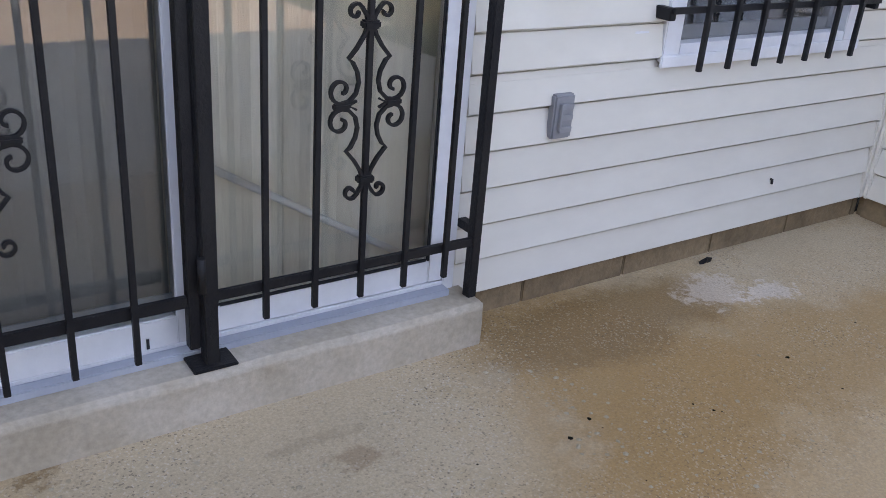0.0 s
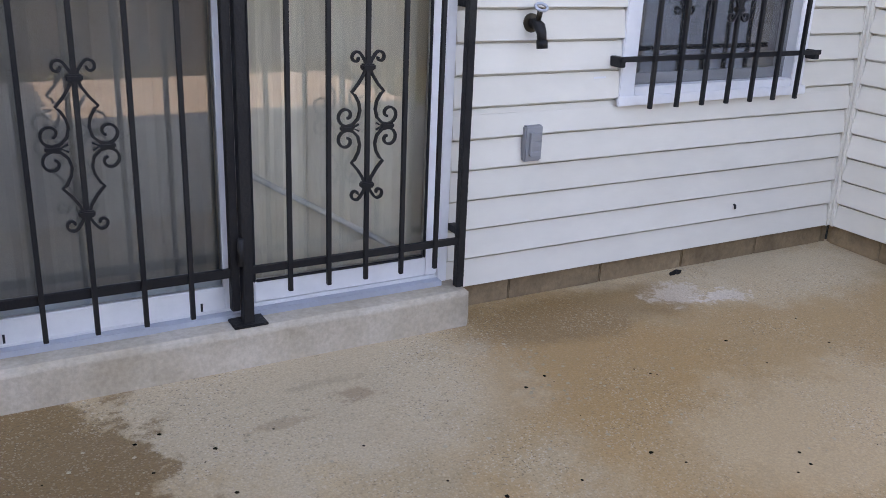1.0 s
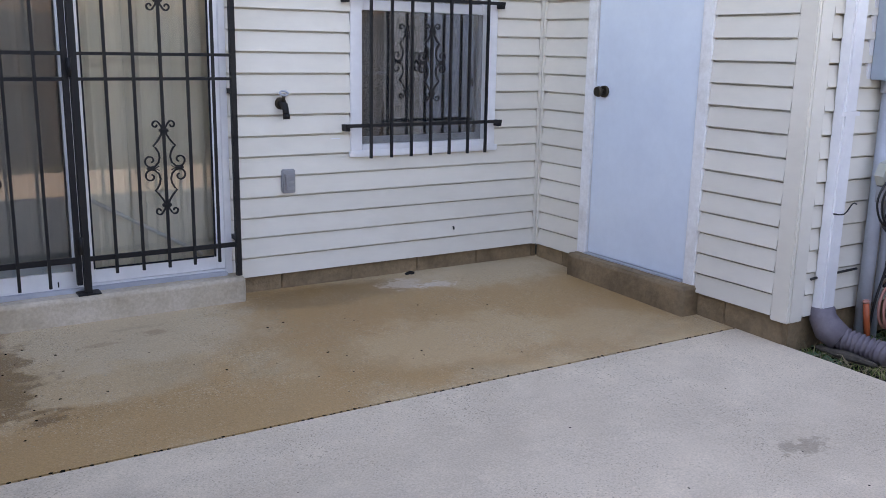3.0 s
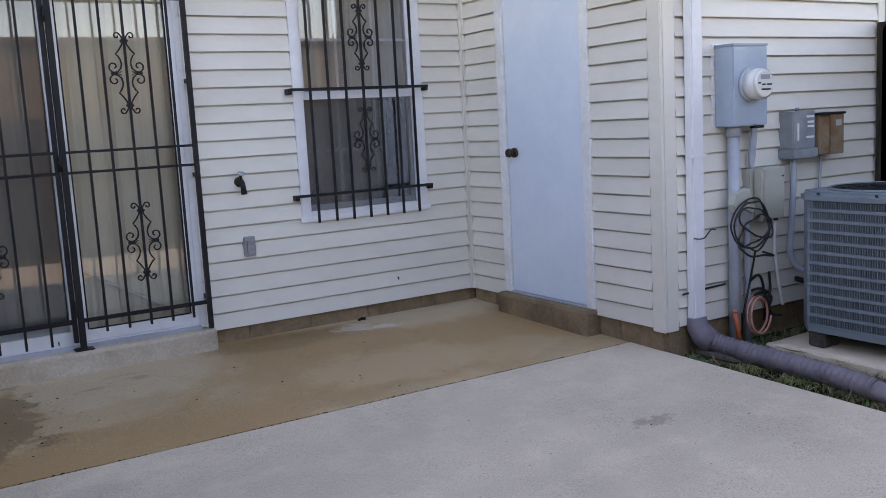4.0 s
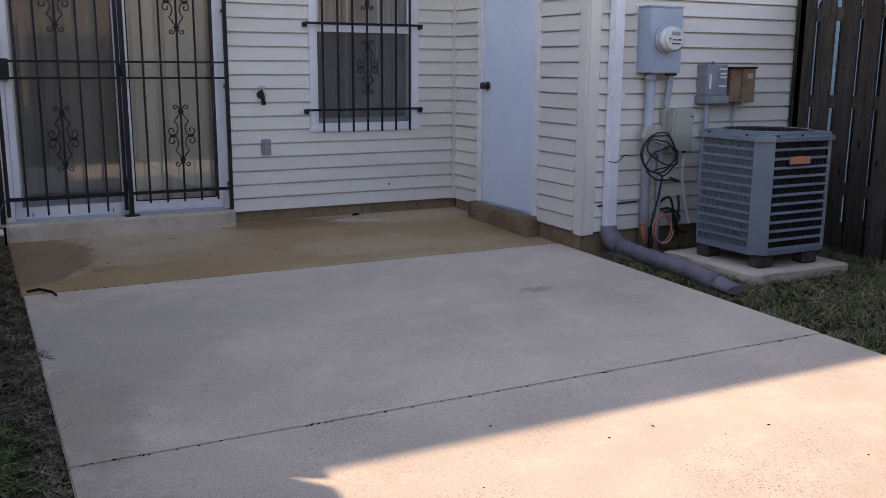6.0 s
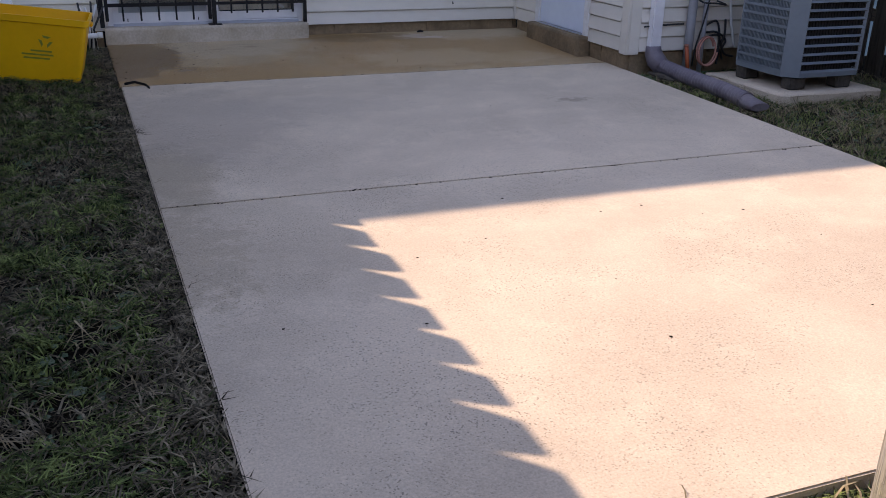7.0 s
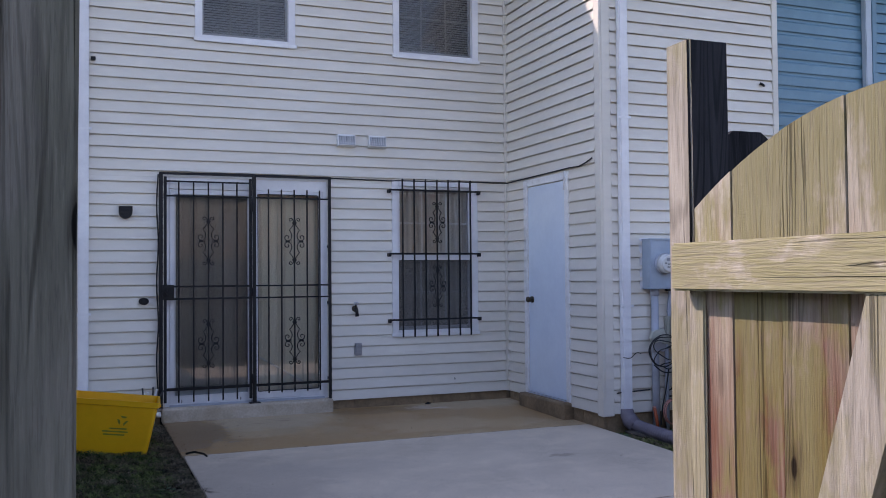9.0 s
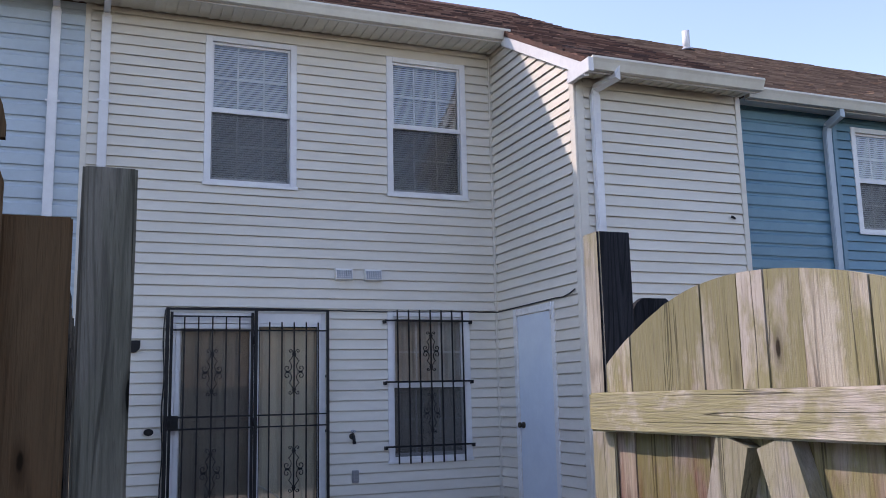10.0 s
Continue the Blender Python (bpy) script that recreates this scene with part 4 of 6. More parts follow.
part("top_bar", box(-0.057, 1.50, GY - 0.012, GY + 0.012, 2.185, 2.205, 0.002), M_IRON, grille)
for z, h in ((1.995, 0.014), (1.188, 0.014), (1.079, 0.014), (0.281, 0.022)):
    part("rail", box(0.777, 1.487, GY - 0.010, GY + 0.004, z - h / 2, z + h / 2, 0.001), M_IRON, grille)
for x in (0.907, 1.027, 1.147, 1.267, 1.387):
    part("bar", box(x - 0.0065, x + 0.0065, GY - 0.0235, GY - 0.0105, 0.205, 2.075, 0.001), M_IRON, grille)
for z in (1.595, 0.676):
    scroll(grille, 1.147, GY - 0.017, z)
for x in (1.487,):
    for z in (0.31, 1.02, 1.55):
        part("wall_bracket", box(x - 0.012, x + 0.012, GY + 0.014, -0.008, z - 0.012, z + 0.012, 0.001), M_IRON, grille)
leaf = thing("iron_door", (0.36, GY, 0.2), "black wrought iron security door, shut, with a lock box", "security door")
for x in (-0.004, 0.745):
    part("stile", box(x - 0.012, x + 0.012, GY - 0.014, GY + 0.014, 0.165, 2.165, 0.002), M_IRON, leaf)
for z, h in ((2.125, 0.014), (1.995, 0.014), (1.188, 0.016), (1.079, 0.016), (0.281, 0.026)):
    part("rail", box(0.0081, 0.7329, GY - 0.010, GY + 0.004, z - h / 2, z + h / 2, 0.001), M_IRON, leaf)
for x in (0.110, 0.238, 0.367, 0.494, 0.620):
    part("bar", box(x - 0.0065, x + 0.0065, GY - 0.0235, GY - 0.0105, 0.165, 2.13, 0.001), M_IRON, leaf)
for z in (1.595, 0.676):
    scroll(leaf, 0.367, GY - 0.017, z)
part("lock_box", box(-0.03, 0.07, GY - 0.03, GY + 0.03, 1.075, 1.205, 0.004), M_IRON, leaf)
part("knob", bm_cyl(bmesh.new(), (0.02, GY - 0.03, 1.14), (0.02, GY - 0.075, 1.14), 0.022), M_IRON, leaf)
for z in (0.35, 1.13, 1.9):
    part("hinge", bm_cyl(bmesh.new(), (0.757, GY - 0.034, z - 0.04), (0.757, GY - 0.034, z + 0.04), 0.009), M_IRON, leaf)

WY = -0.088
wg = thing("window_grille", (2.57, WY, 0.69), "black wrought iron bars with scrolls over the window", "security grille")
for x in (2.216, 2.337, 2.457, 2.577, 2.697, 2.817, 2.936):
    part("bar", box(x - 0.007, x + 0.007, WY - 0.007, WY + 0.007, 0.668, 2.215, 0.001), M_IRON, wg)
for z in (2.105, 1.482, 0.838):
    part("rail", box(2.085, 3.055, WY + 0.0075, WY + 0.0155, z - 0.009, z + 0.009, 0.001), M_IRON, wg)
    for x in (2.092, 3.046):
        part("stand_off", box(x - 0.012, x + 0.012, WY + 0.016, -0.008, z - 0.028, z + 0.006, 0.002), M_IRON, wg)
for z in (1.79, 1.16):
    scroll(wg, 2.577, WY - 0.002, z, 0.93)

# ---- side door of the wing ----
sd = thing("side_door", (3.392, -0.85, 0.12), "plain white painted metal door, shut, with worn frame", "door", kind="structure")
part("door_leaf", box(3.380, 3.398, -1.216, -0.492, 0.131, 2.120, 0.003), M_DOOR, sd)
# Near-black backing paints the shade in the gaps round the leaf.
part("weather_seal", box(3.3985, 3.410, -1.2225, -0.4865, 0.128, 2.1255), M_DARK, sd)
jamb = bmesh.new()
bm_box(jamb, 3.366, 3.3915, -0.486, -0.415, 0.095, 2.195, 0.004)
bm_box(jamb, 3.366, 3.3915, -1.294, -1.223, 0.075, 2.195, 0.004)
bm_box(jamb, 3.3665, 3.3915, -1.2229, -0.4861, 2.126, 2.194, 0.004)
part("door_casing", jamb, M_PEEL, sd, "white painted wooden casing with peeling paint")
part("threshold", box(3.355, 3.41, -1.222, -0.487, 0.119, 0.1275, 0.002), M_PVC, sd)
kn = part("door_knob", bm_cyl(bmesh.new(), (3.384, -0.566, 1.026), (3.365, -0.566, 1.026), 0.031, seg=20), M_BRASS, sd, "dark tarnished round knob")
bm = bmesh.new()
bm_cyl(bm, (3.365, -0.566, 1.026), (3.345, -0.566, 1.026), 0.012, seg=16)
bm_cyl(bm, (3.345, -0.566, 1.026), (3.335, -0.566, 1.026), 0.020, 0.029, seg=20)
bm_cyl(bm, (3.335, -0.566, 1.026), (3.318, -0.566, 1.026), 0.029, 0.024, seg=20)
part("knob_ball", bm, M_BRASS, kn)
part("drip_strip", bm_tube(bmesh.new(), [(3.362, -1.25, 2.2), (3.355, -1.245, 2.1), (3.36, -1.235, 2.03)], 0.006), M_PEEL, sd)
for z in (0.35, 1.75):
    part("hinge", bm_cyl(bmesh.new(), (3.378, -1.226, z - 0.045), (3.378, -1.226, z + 0.045), 0.007), M_PEEL, sd)

# ---- small fixtures on the walls ----
ob = thing("outlet_box", (1.778, -0.016, 0.565), "grey weatherproof outlet cover on the siding", "outlet")
part("cover", box(1.742, 1.812, -0.038, -0.010, 0.507, 0.627, 0.005), M_GREYBOX, ob)
for z in (0.535, 0.568, 0.598):
    part("hinge_rib", box(1.762, 1.804, -0.046, -0.0385, z - 0.010, z + 0.006, 0.002), M_GREYBOX, ob)
part("latch", box(1.757, 1.763, -0.050, -0.0385, 0.53, 0.605, 0.001), M_GREYBOX, ob)

sp = thing("garden_tap", (1.748, -0.012, 0.955), "tarnished brass garden tap on the siding", "tap")
part("flange", bm_cyl(bmesh.new(), (1.748, -0.010, 0.955), (1.748, -0.020, 0.955), 0.030, seg=18), M_BRASS, sp)
part("body", bm_tube(bmesh.new(), [(1.748, -0.018, 0.955), (1.748, -0.045, 0.956), (1.750, -0.060, 0.948), (1.752, -0.070, 0.930), (1.753, -0.074, 0.905)], [0.014, 0.017, 0.019, 0.016, 0.015], 10), M_IRON, sp)
part("stem", bm_cyl(bmesh.new(), (1.748, -0.050, 0.960), (1.746, -0.066, 1.003), 0.009), M_BRASS, sp)
ringpts = [(1.746 + 0.021 * math.cos(a), -0.068 + 0.012 * math.sin(a), 1.008 + 0.010 * math.sin(a)) for a in [2 * math.pi * k / 16 for k in range(17)]]
part("handwheel", bm_tube(bmesh.new(), ringpts, 0.005, 6), M_PVC, sp)
part("hose_connector", bm_cyl(bmesh.new(), (1.753, -0.074, 0.908), (1.754, -0.077, 0.882), 0.018, seg=14), M_IRON, sp)

for x0 in (1.578, 1.888):
    vt = thing("dryer_vent", (x0 + 0.09, -0.014, 2.565), "white louvred wall vent on the siding", "wall vent", group="pair of wall vents")
    part("hood", bm_prism(bmesh.new(), [(-0.008, 2.635), (-0.05, 2.628), (-0.075, 2.52), (-0.008, 2.505)], x0, x0 + 0.175, "yz"), M_WHITE, vt)
    for k in range(7):
        part("slat", box(x0 + 0.012 + k * 0.0235, x0 + 0.022 + k * 0.0235, -0.0755, -0.048, 2.523, 2.61), M_PVC, vt)
    for k in range(4):
        part("slat", box(x0 + 0.006, x0 + 0.169, -0.078 + k * 0.005, -0.0705 + k * 0.005, 2.53 + k * 0.023, 2.537 + k * 0.023), M_PVC, vt)

sl = thing("wall_lamp", (-0.334, -0.014, 1.845), "black half-round outdoor light on the siding", "wall lamp")
bm = bmesh.new()
pts = [(-0.39, 1.897), (-0.277, 1.897), (-0.277, 1.85)] + [(-0.3335 + 0.0565 * math.cos(a), 1.845 + 0.056 * math.sin(a)) for a in [-math.pi * k / 10 for k in range(1, 10)]] + [(-0.39, 1.85)]
bm_prism(bm, pts, -0.075, -0.010)
part("housing", bm, M_IRON, sl)
part("lens", box(-0.375, -0.292, -0.078, -0.0755, 1.865, 1.888), M_DARK, sl)
db = thing("door_camera", (-0.18, -0.014, 1.062), "small black oval camera box beside the iron door", "camera")
part("housing", bm_prism(bmesh.new(), [(-0.181 + 0.043 * math.cos(a), 1.062 + 0.032 * math.sin(a)) for a in [2 * math.pi * k / 20 for k in range(20)]], -0.045, -0.009), M_IRON, db)
part("lens", bm_cyl(bmesh.new(), (-0.181, -0.045, 1.062), (-0.181, -0.052, 1.062), 0.014), M_DARK, db)

wc = thing("wall_cable", (2.0, -0.02, 2.2), "black cable run along the siding above the doors", "cable")
rng = random.Random(9)
pts = [(x, -0.020, 2.205 + 0.006 * math.sin(x * 2.3) + rng.uniform(-0.002, 0.002)) for x in np.linspace(-0.05, 3.36, 40)]
pts += [(3.366, -0.05 - d, 2.207 + 0.012 * d) for d in np.linspace(0, 1.3, 14)] + [(3.362, -1.5, 2.215), (3.362, -1.62, 2.235), (3.362, -1.72, 2.262)]
part("run", bm_tube(bmesh.new(), pts, 0.0065, 6), M_CABLE, wc)
part("drop", bm_tube(bmesh.new(), [(-0.065 + 0.008 * math.sin(z * 9), -0.022, z) for z in np.linspace(0.2, 2.19, 30)], 0.006, 6), M_CABLE, wc)

hk = tagged(part("wall_hook", bm_tube(bmesh.new(), [(2.78, -0.010, 0.242), (2.78, -0.022, 0.240), (2.782, -0.022, 0.226)], 0.005, 6), M_IRON), "small dark metal hook low on the siding", "hook")
nb = tagged(part("cable_stub", bm_tube(bmesh.new(), [(5.13, -1.834, 2.985), (5.09, -1.86, 2.99), (5.07, -1.85, 3.0)], 0.012, 6), M_IRON), "short black cable stub high on the siding", "cable")
for x, z in ((-0.60, 3.18),):
    tagged(part("wall_clip", box(x - 0.02, x + 0.02, -0.05, -0.010, z - 0.015, z + 0.015, 0.003), M_IRON), "small black clip on the siding", "clip")
siding_marks = tagged(part("caulk_patch", box(2.02, 2.075, -0.0125, -0.010, 0.755, 0.775, 0.002), M_TRIM), "small smear of white caulk by the window", "patch")

# ---- unseen low building, added behind the yard to darken the glass reflections ----
rear = thing("reflection_backdrop", (1.0, -26.0, -0.3), "unseen low brown building added as a dark reflection for the glass doors", "building", kind="structure")
part("wall", box(-20, 22, -31.0, -26.0, -0.4, 4.3, 0.02), M_BLOCK, rear)
part("roof", box(-20.2, 22.2, -31.2, -25.8, 4.3, 4.55, 0.03), M_SHINGLE, rear)

# ---- meters and boxes on the wing wall ----
FY = -1.834
mb = thing("meter_box", (3.965, FY, 1.13), "pale blue-grey steel electric meter box", "electric meter")
part("backing", box(3.752, 4.02, FY - 0.004, FY + 0.012, 1.115, 1.572, 0.002), M_TRIM, mb)
part("cabinet", box(3.772, 4.045, FY - 0.13, FY - 0.0045, 1.135, 1.553, 0.006), M_METERBOX, mb)
part("lid_fold", box(3.770, 4.047, FY - 0.134, FY - 0.0045, 1.553, 1.566, 0.003), M_METERBOX, mb)
part("hasp", box(3.93, 4.01, FY - 0.138, FY - 0.10, 1.120, 1.135, 0.003), M_IRON, mb)
mt = part("meter", bm_cyl(bmesh.new(), (3.905, FY - 0.13, 1.352), (3.905, FY - 0.150, 1.352), 0.092, seg=32), M_PVC, mb)
bm = bmesh.new()
bm_cyl(bm, (3.905, FY - 0.150, 1.352), (3.905, FY - 0.215, 1.352), 0.085, 0.080, seg=32)
bm_cyl(bm, (3.905, FY - 0.215, 1.352), (3.905, FY - 0.226, 1.352), 0.080, 0.066, seg=32)
part("dome", bm, M_METERGLASS, mt)
part("display", box(3.87, 3.94, FY - 0.2285, FY - 0.2265, 1.374, 1.398), M_GREYBOX, mt)
for x0, x1, z in ((3.85, 3.87, 1.355), (3.88, 3.905, 1.347), (3.917, 3.955, 1.347), (3.875, 3.945, 1.322)):
    part("print_bar", box(x0, x1, FY - 0.2285, FY - 0.2265, z - 0.004, z + 0.004), M_IRON, mt)

cd = thing("conduit", (3.87, FY, 0.0), "grey plastic conduit under the meter box", "conduit")
part("pipe", bm_cyl(bmesh.new(), (3.865, FY - 0.05, -0.08), (3.865, FY - 0.05, 1.145), 0.032, seg=14), M_PVC, cd)
part("coupling", bm_cyl(bmesh.new(), (3.865, FY - 0.05, 1.08), (3.865, FY - 0.05, 1.145), 0.040, seg=14), M_PVC, cd)
cd2 = thing("conduit", (4.0, FY, 0.0), "thin grey conduit down to the ground", "conduit")
part("pipe", bm_cyl(bmesh.new(), (3.99, FY - 0.035, -0.08), (3.99, FY - 0.035, 0.66), 0.018, seg=12), M_PVC, cd2)
dl = tagged(part("cable_strap", bm_prism(bmesh.new(), [(4.02, 1.145), (4.065, 1.145), (4.045, 0.97), (4.03, 0.90), (4.005, 0.90), (3.995, 0.94)], FY - 0.05, FY - 0.035), M_PVC), "flat grey bent strap below the meter box", "strap")

tb = thing("telecom_box", (4.11, FY, 0.62), "beige-grey plastic telecom box on the siding", "utility box")
part("base", box(3.99, 4.18, FY - 0.05, FY + 0.006, 0.610, 0.898, 0.006), M_BEIGE, tb)
part("cover", box(4.015, 4.20, FY - 0.125, FY - 0.051, 0.605, 0.903, 0.014), M_BEIGE, tb)
part("clasp", box(4.10, 4.125, FY - 0.132, FY - 0.1255, 0.606, 0.62, 0.001), M_IRON, tb)
part("label", box(4.165, 4.185, FY - 0.1275, FY - 0.1255, 0.845, 0.853), M_IRON, tb)
hb = thing("cable_cover", (3.86, FY, 0.70), "loose grey-white plastic cover hanging over cables", "utility box")
bm = bmesh.new()
bm_prism(bm, [(3.775, 0.72), (3.80, 0.775), (3.90, 0.80), (3.945, 0.70), (3.935, 0.665), (3.87, 0.69), (3.80, 0.675)], FY - 0.125, FY - 0.082)
part("shell", bm, M_BEIGE, hb)
part("skirt", bm_prism(bmesh.new(), [(3.80, 0.672), (3.87, 0.688), (3.93, 0.662), (3.915, 0.60), (3.85, 0.615), (3.80, 0.60)], FY - 0.115, FY - 0.083), M_GREYBOX, hb)

d1 = thing("disconnect_box", (4.43, FY, 0.96), "worn grey steel disconnect box with paper labels", "electrical box")
part("cabinet", box(4.305, 4.50, FY - 0.095, FY + 0.004, 0.985, 1.195, 0.005), M_DISC, d1)
part("base_flange", box(4.295, 4.515, FY - 0.105, FY + 0.004, 0.930, 0.9845, 0.004), M_DISC, d1)
part("knob", bm_cyl(bmesh.new(), (4.40, FY - 0.05, 1.195), (4.40, FY - 0.05, 1.215), 0.012), M_DISC, d1)
part("handle", box(4.33, 4.345, FY - 0.107, FY - 0.0955, 1.03, 1.13, 0.003), M_WHITE, d1)
for z, x0 in ((1.165, 4.42), (1.135, 4.43), (1.11, 4.43), (1.05, 4.42)):
    part("label", box(x0, 4.485, FY - 0.0975, FY - 0.0955, z - 0.008, z + 0.004), M_WHITE, d1)
d2 = thing("junction_box", (4.67, FY, 0.95), "rusted brown steel box with a hinged cover", "electrical box")
part("cabinet", box(4.525, 4.735, FY - 0.10, FY + 0.004, 0.940, 1.165, 0.004), M_RUST, d2)
part("cover", box(4.62, 4.742, FY - 0.112, FY - 0.1005, 0.938, 1.168, 0.003), M_RUST, d2)
part("hood", box(4.518, 4.752, FY - 0.12, FY + 0.004, 1.166, 1.180, 0.003), M_IRON, d2)
part("label", box(4.665, 4.715, FY - 0.1145, FY - 0.1125, 1.10, 1.135), M_BEIGE, d2)


def cable(name, pts, r, material, label, parent=None, smooth=4):
    """A smooth line through the points."""
    p = [Vector(q) for q in pts]
    out = []
    for i in range(len(p) - 1):
        a, b, c, d = p[max(i - 1, 0)], p[i], p[i + 1], p[min(i + 2, len(p) - 1)]
        for k in range(smooth):
            t = k / smooth
            out.append(0.5 * ((2 * b) + (c - a) * t + (2 * a - 5 * b + 4 * c - d) * t * t + (3 * b - a - 3 * c + d) * t ** 3))
    out.append(p[-1])
    return tagged(part(name, bm_tube(bmesh.new(), out, r, 7), material, parent), label, "cable")


cable("power_whip", [(4.37, FY - 0.05, 0.93), (4.365, FY - 0.05, 0.75), (4.35, FY - 0.05, 0.55), (4.34, FY - 0.05, 0.40), (4.37, FY - 0.09, 0.30), (4.45, FY - 0.22, 0.26), (4.50, FY - 0.36, 0.28)], 0.018, M_PVC, "grey flexible power conduit to the air conditioner")
cable("thin_conduit", [(4.64, FY - 0.03, 0.94), (4.63, FY - 0.03, 0.7), (4.61, FY - 0.03, 0.45), (4.60, FY - 0.03, 0.2)], 0.009, M_PVC, "thin grey cable below the rusted box")
cable("white_cable", [(4.13, FY - 0.11, 0.60), (4.15, FY - 0.09, 0.45), (4.20, FY - 0.07, 0.28), (4.25, FY - 0.06, 0.13), (4.26, FY - 0.06, 0.10)], 0.009, M_WHITE, "white cable hanging from the telecom box")
rng = random.Random(12)
for k in range(4):
    cx, cz, rr = 3.88 + rng.uniform(-0.02, 0.05), 0.59 + rng.uniform(-0.05, 0.05), 0.145 + rng.uniform(-0.03, 0.03)
    tilt = rng.uniform(-0.5, 0.5)
    pts = []
    for j in range(15):
        a = 2 * math.pi * j / 13 + k
        u, v = rr * math.cos(a), rr * rng.uniform(0.75, 1.0) * math.sin(a) * (0.55 if k % 2 else 1.0)
        pts.append((cx + u * math.cos(tilt) - v * math.sin(tilt), FY - 0.14 - 0.012 * k + 0.01 * math.sin(a * 2), cz + u * math.sin(tilt) + v * math.cos(tilt)))
    cable("coiled_cable", pts, 0.005, M_CABLE, "black cable in a loose hanging coil", smooth=3)
cable("coiled_cable", [(3.78, FY - 0.15, 0.50), (3.86, FY - 0.16, 0.44), (3.98, FY - 0.15, 0.43), (4.08, FY - 0.14, 0.415), (4.00, FY - 0.13, 0.445)], 0.006, M_CABLE, "black cable end below the coil")
cable("coiled_cable", [(3.94, FY - 0.13, 0.46), (3.935, FY - 0.10, 0.30), (3.905, FY - 0.08, 0.12), (3.90, FY - 0.07, -0.02)], 0.006, M_CABLE, "black cable dropping to the ground")
for k, pts in enumerate(([(4.02, 0.26), (4.10, 0.29), (4.14, 0.22), (4.15, 0.10), (4.145, 0.02)], [(4.02, 0.21), (4.11, 0.21), (4.20, 0.15), (4.17, 0.08), (4.19, 0.01)], [(4.17, 0.30), (4.18, 0.20), (4.16, 0.12), (4.20, 0.05), (4.28, 0.03)], [(4.02, 0.17), (4.06, 0.19), (4.13, 0.18), (4.135, 0.05), (4.13, -0.02)])):
    cable("black_cable", [(x, FY - 0.02 - 0.008 * k, z) for x, z in pts], 0.008, M_CABLE, "short black cable loop out of the wall", smooth=4)
cable("orange_coil", [(3.98 + 0.075 * math.cos(a), FY - 0.09 - 0.004 * a, 0.09 + 0.10 * math.sin(a)) for a in np.linspace(0.3, 12.5, 34)], 0.007, M_PINKISH, "faded orange cable coil by the foundation", smooth=2)
om = thing("orange_marker", (3.83, FY - 0.1, -0.03), "orange plastic cable guard at the foundation", "cable guard")
part("tube", bm_cyl(bmesh.new(), (3.85, FY - 0.10, -0.06), (3.82, FY - 0.09, 0.13), 0.014, seg=12), M_ORANGE, om)
part("cap", bm_cyl(bmesh.new(), (3.82, FY - 0.09, 0.13), (3.818, FY - 0.09, 0.14), 0.015, seg=12), M_PINKISH, om)
cable("clamp_wire", [(3.53, FY - 0.07, 0.565), (3.60, FY - 0.075, 0.56), (3.66, FY - 0.07, 0.60), (3.72, FY - 0.05, 0.59)], 0.003, M_IRON, "thin wire across the downspout")
cable("ground_wire", [(3.50, FY - 0.016, 0.262), (3.53, FY - 0.016, 0.265), (3.70, FY - 0.016, 0.272), (3.83, FY - 0.016, 0.275)], 0.006, M_CABLE, "black cable along the wing siding")

# corrugated drain pipe from the downspout across the grass
dp = thing("drain_pipe", (3.62, -2.4, -0.06), "purple-grey corrugated drain pipe lying on the grass", "drain pipe")
part("adapter", bm_tube(bmesh.new(), [(3.582, -1.868, 0.13), (3.582, -1.872, 0.085), (3.592, -1.90, 0.035), (3.605, -1.965, -0.005)], [0.052, 0.060, 0.068, 0.062], 14), M_DRAIN, dp)
axis, radii = [], []
line = [Vector((3.603, -1.96, 0.005)), Vector((3.64, -2.12, -0.02)), Vector((3.645, -2.35, -0.03)), Vector((3.635, -2.62, -0.035)), Vector((3.60, -2.90, -0.045))]
N = 124
for i in range(N + 1):
    s = i / N * (len(line) - 1)
    k = min(int(s), len(line) - 2)
    axis.append(line[k].lerp(line[k + 1], s - k))
    radii.append(0.046 + (0.008 if i % 4 < 2 else -0.005))
part("hose", bm_tube(bmesh.new(), axis, radii, 14), M_DRAIN, dp)
flat = bm_tube(bmesh.new(), [(3.60, -2.88, -0.045), (3.597, -2.95, -0.052), (3.60, -3.03, -0.058)], [0.051, 0.050, 0.047], 14)
for v in flat.verts:
    v.co.x = 3.60 + (v.co.x - 3.60) * (1.0 + 0.5 * max(0.0, (-2.9 - v.co.y) / 0.13))
    v.co.z = -0.055 + (v.co.z + 0.055) * (1.0 - 0.45 * max(0.0, (-2.9 - v.co.y) / 0.13))
part("outlet_lip", flat, M_DRAIN, dp)

# ---- air conditioner ----
AX0, AX1, AY0, AY1, AZ0, AZ1 = 4.015, 4.665, -2.77, -2.15, 0.045, 0.785
ac = thing("air_conditioner", (4.29, -2.48, 0.05), "grey outdoor air conditioner with louvred sides and top fan", "air conditioner")
ch = 0.085


def chamfered(x0, x1, y0, y1, c):
    return [(x0 + c, y0), (x1 - c, y0), (x1, y0 + c), (x1, y1 - c), (x1 - c, y1), (x0 + c, y1), (x0, y1 - c), (x0, y0 + c)]


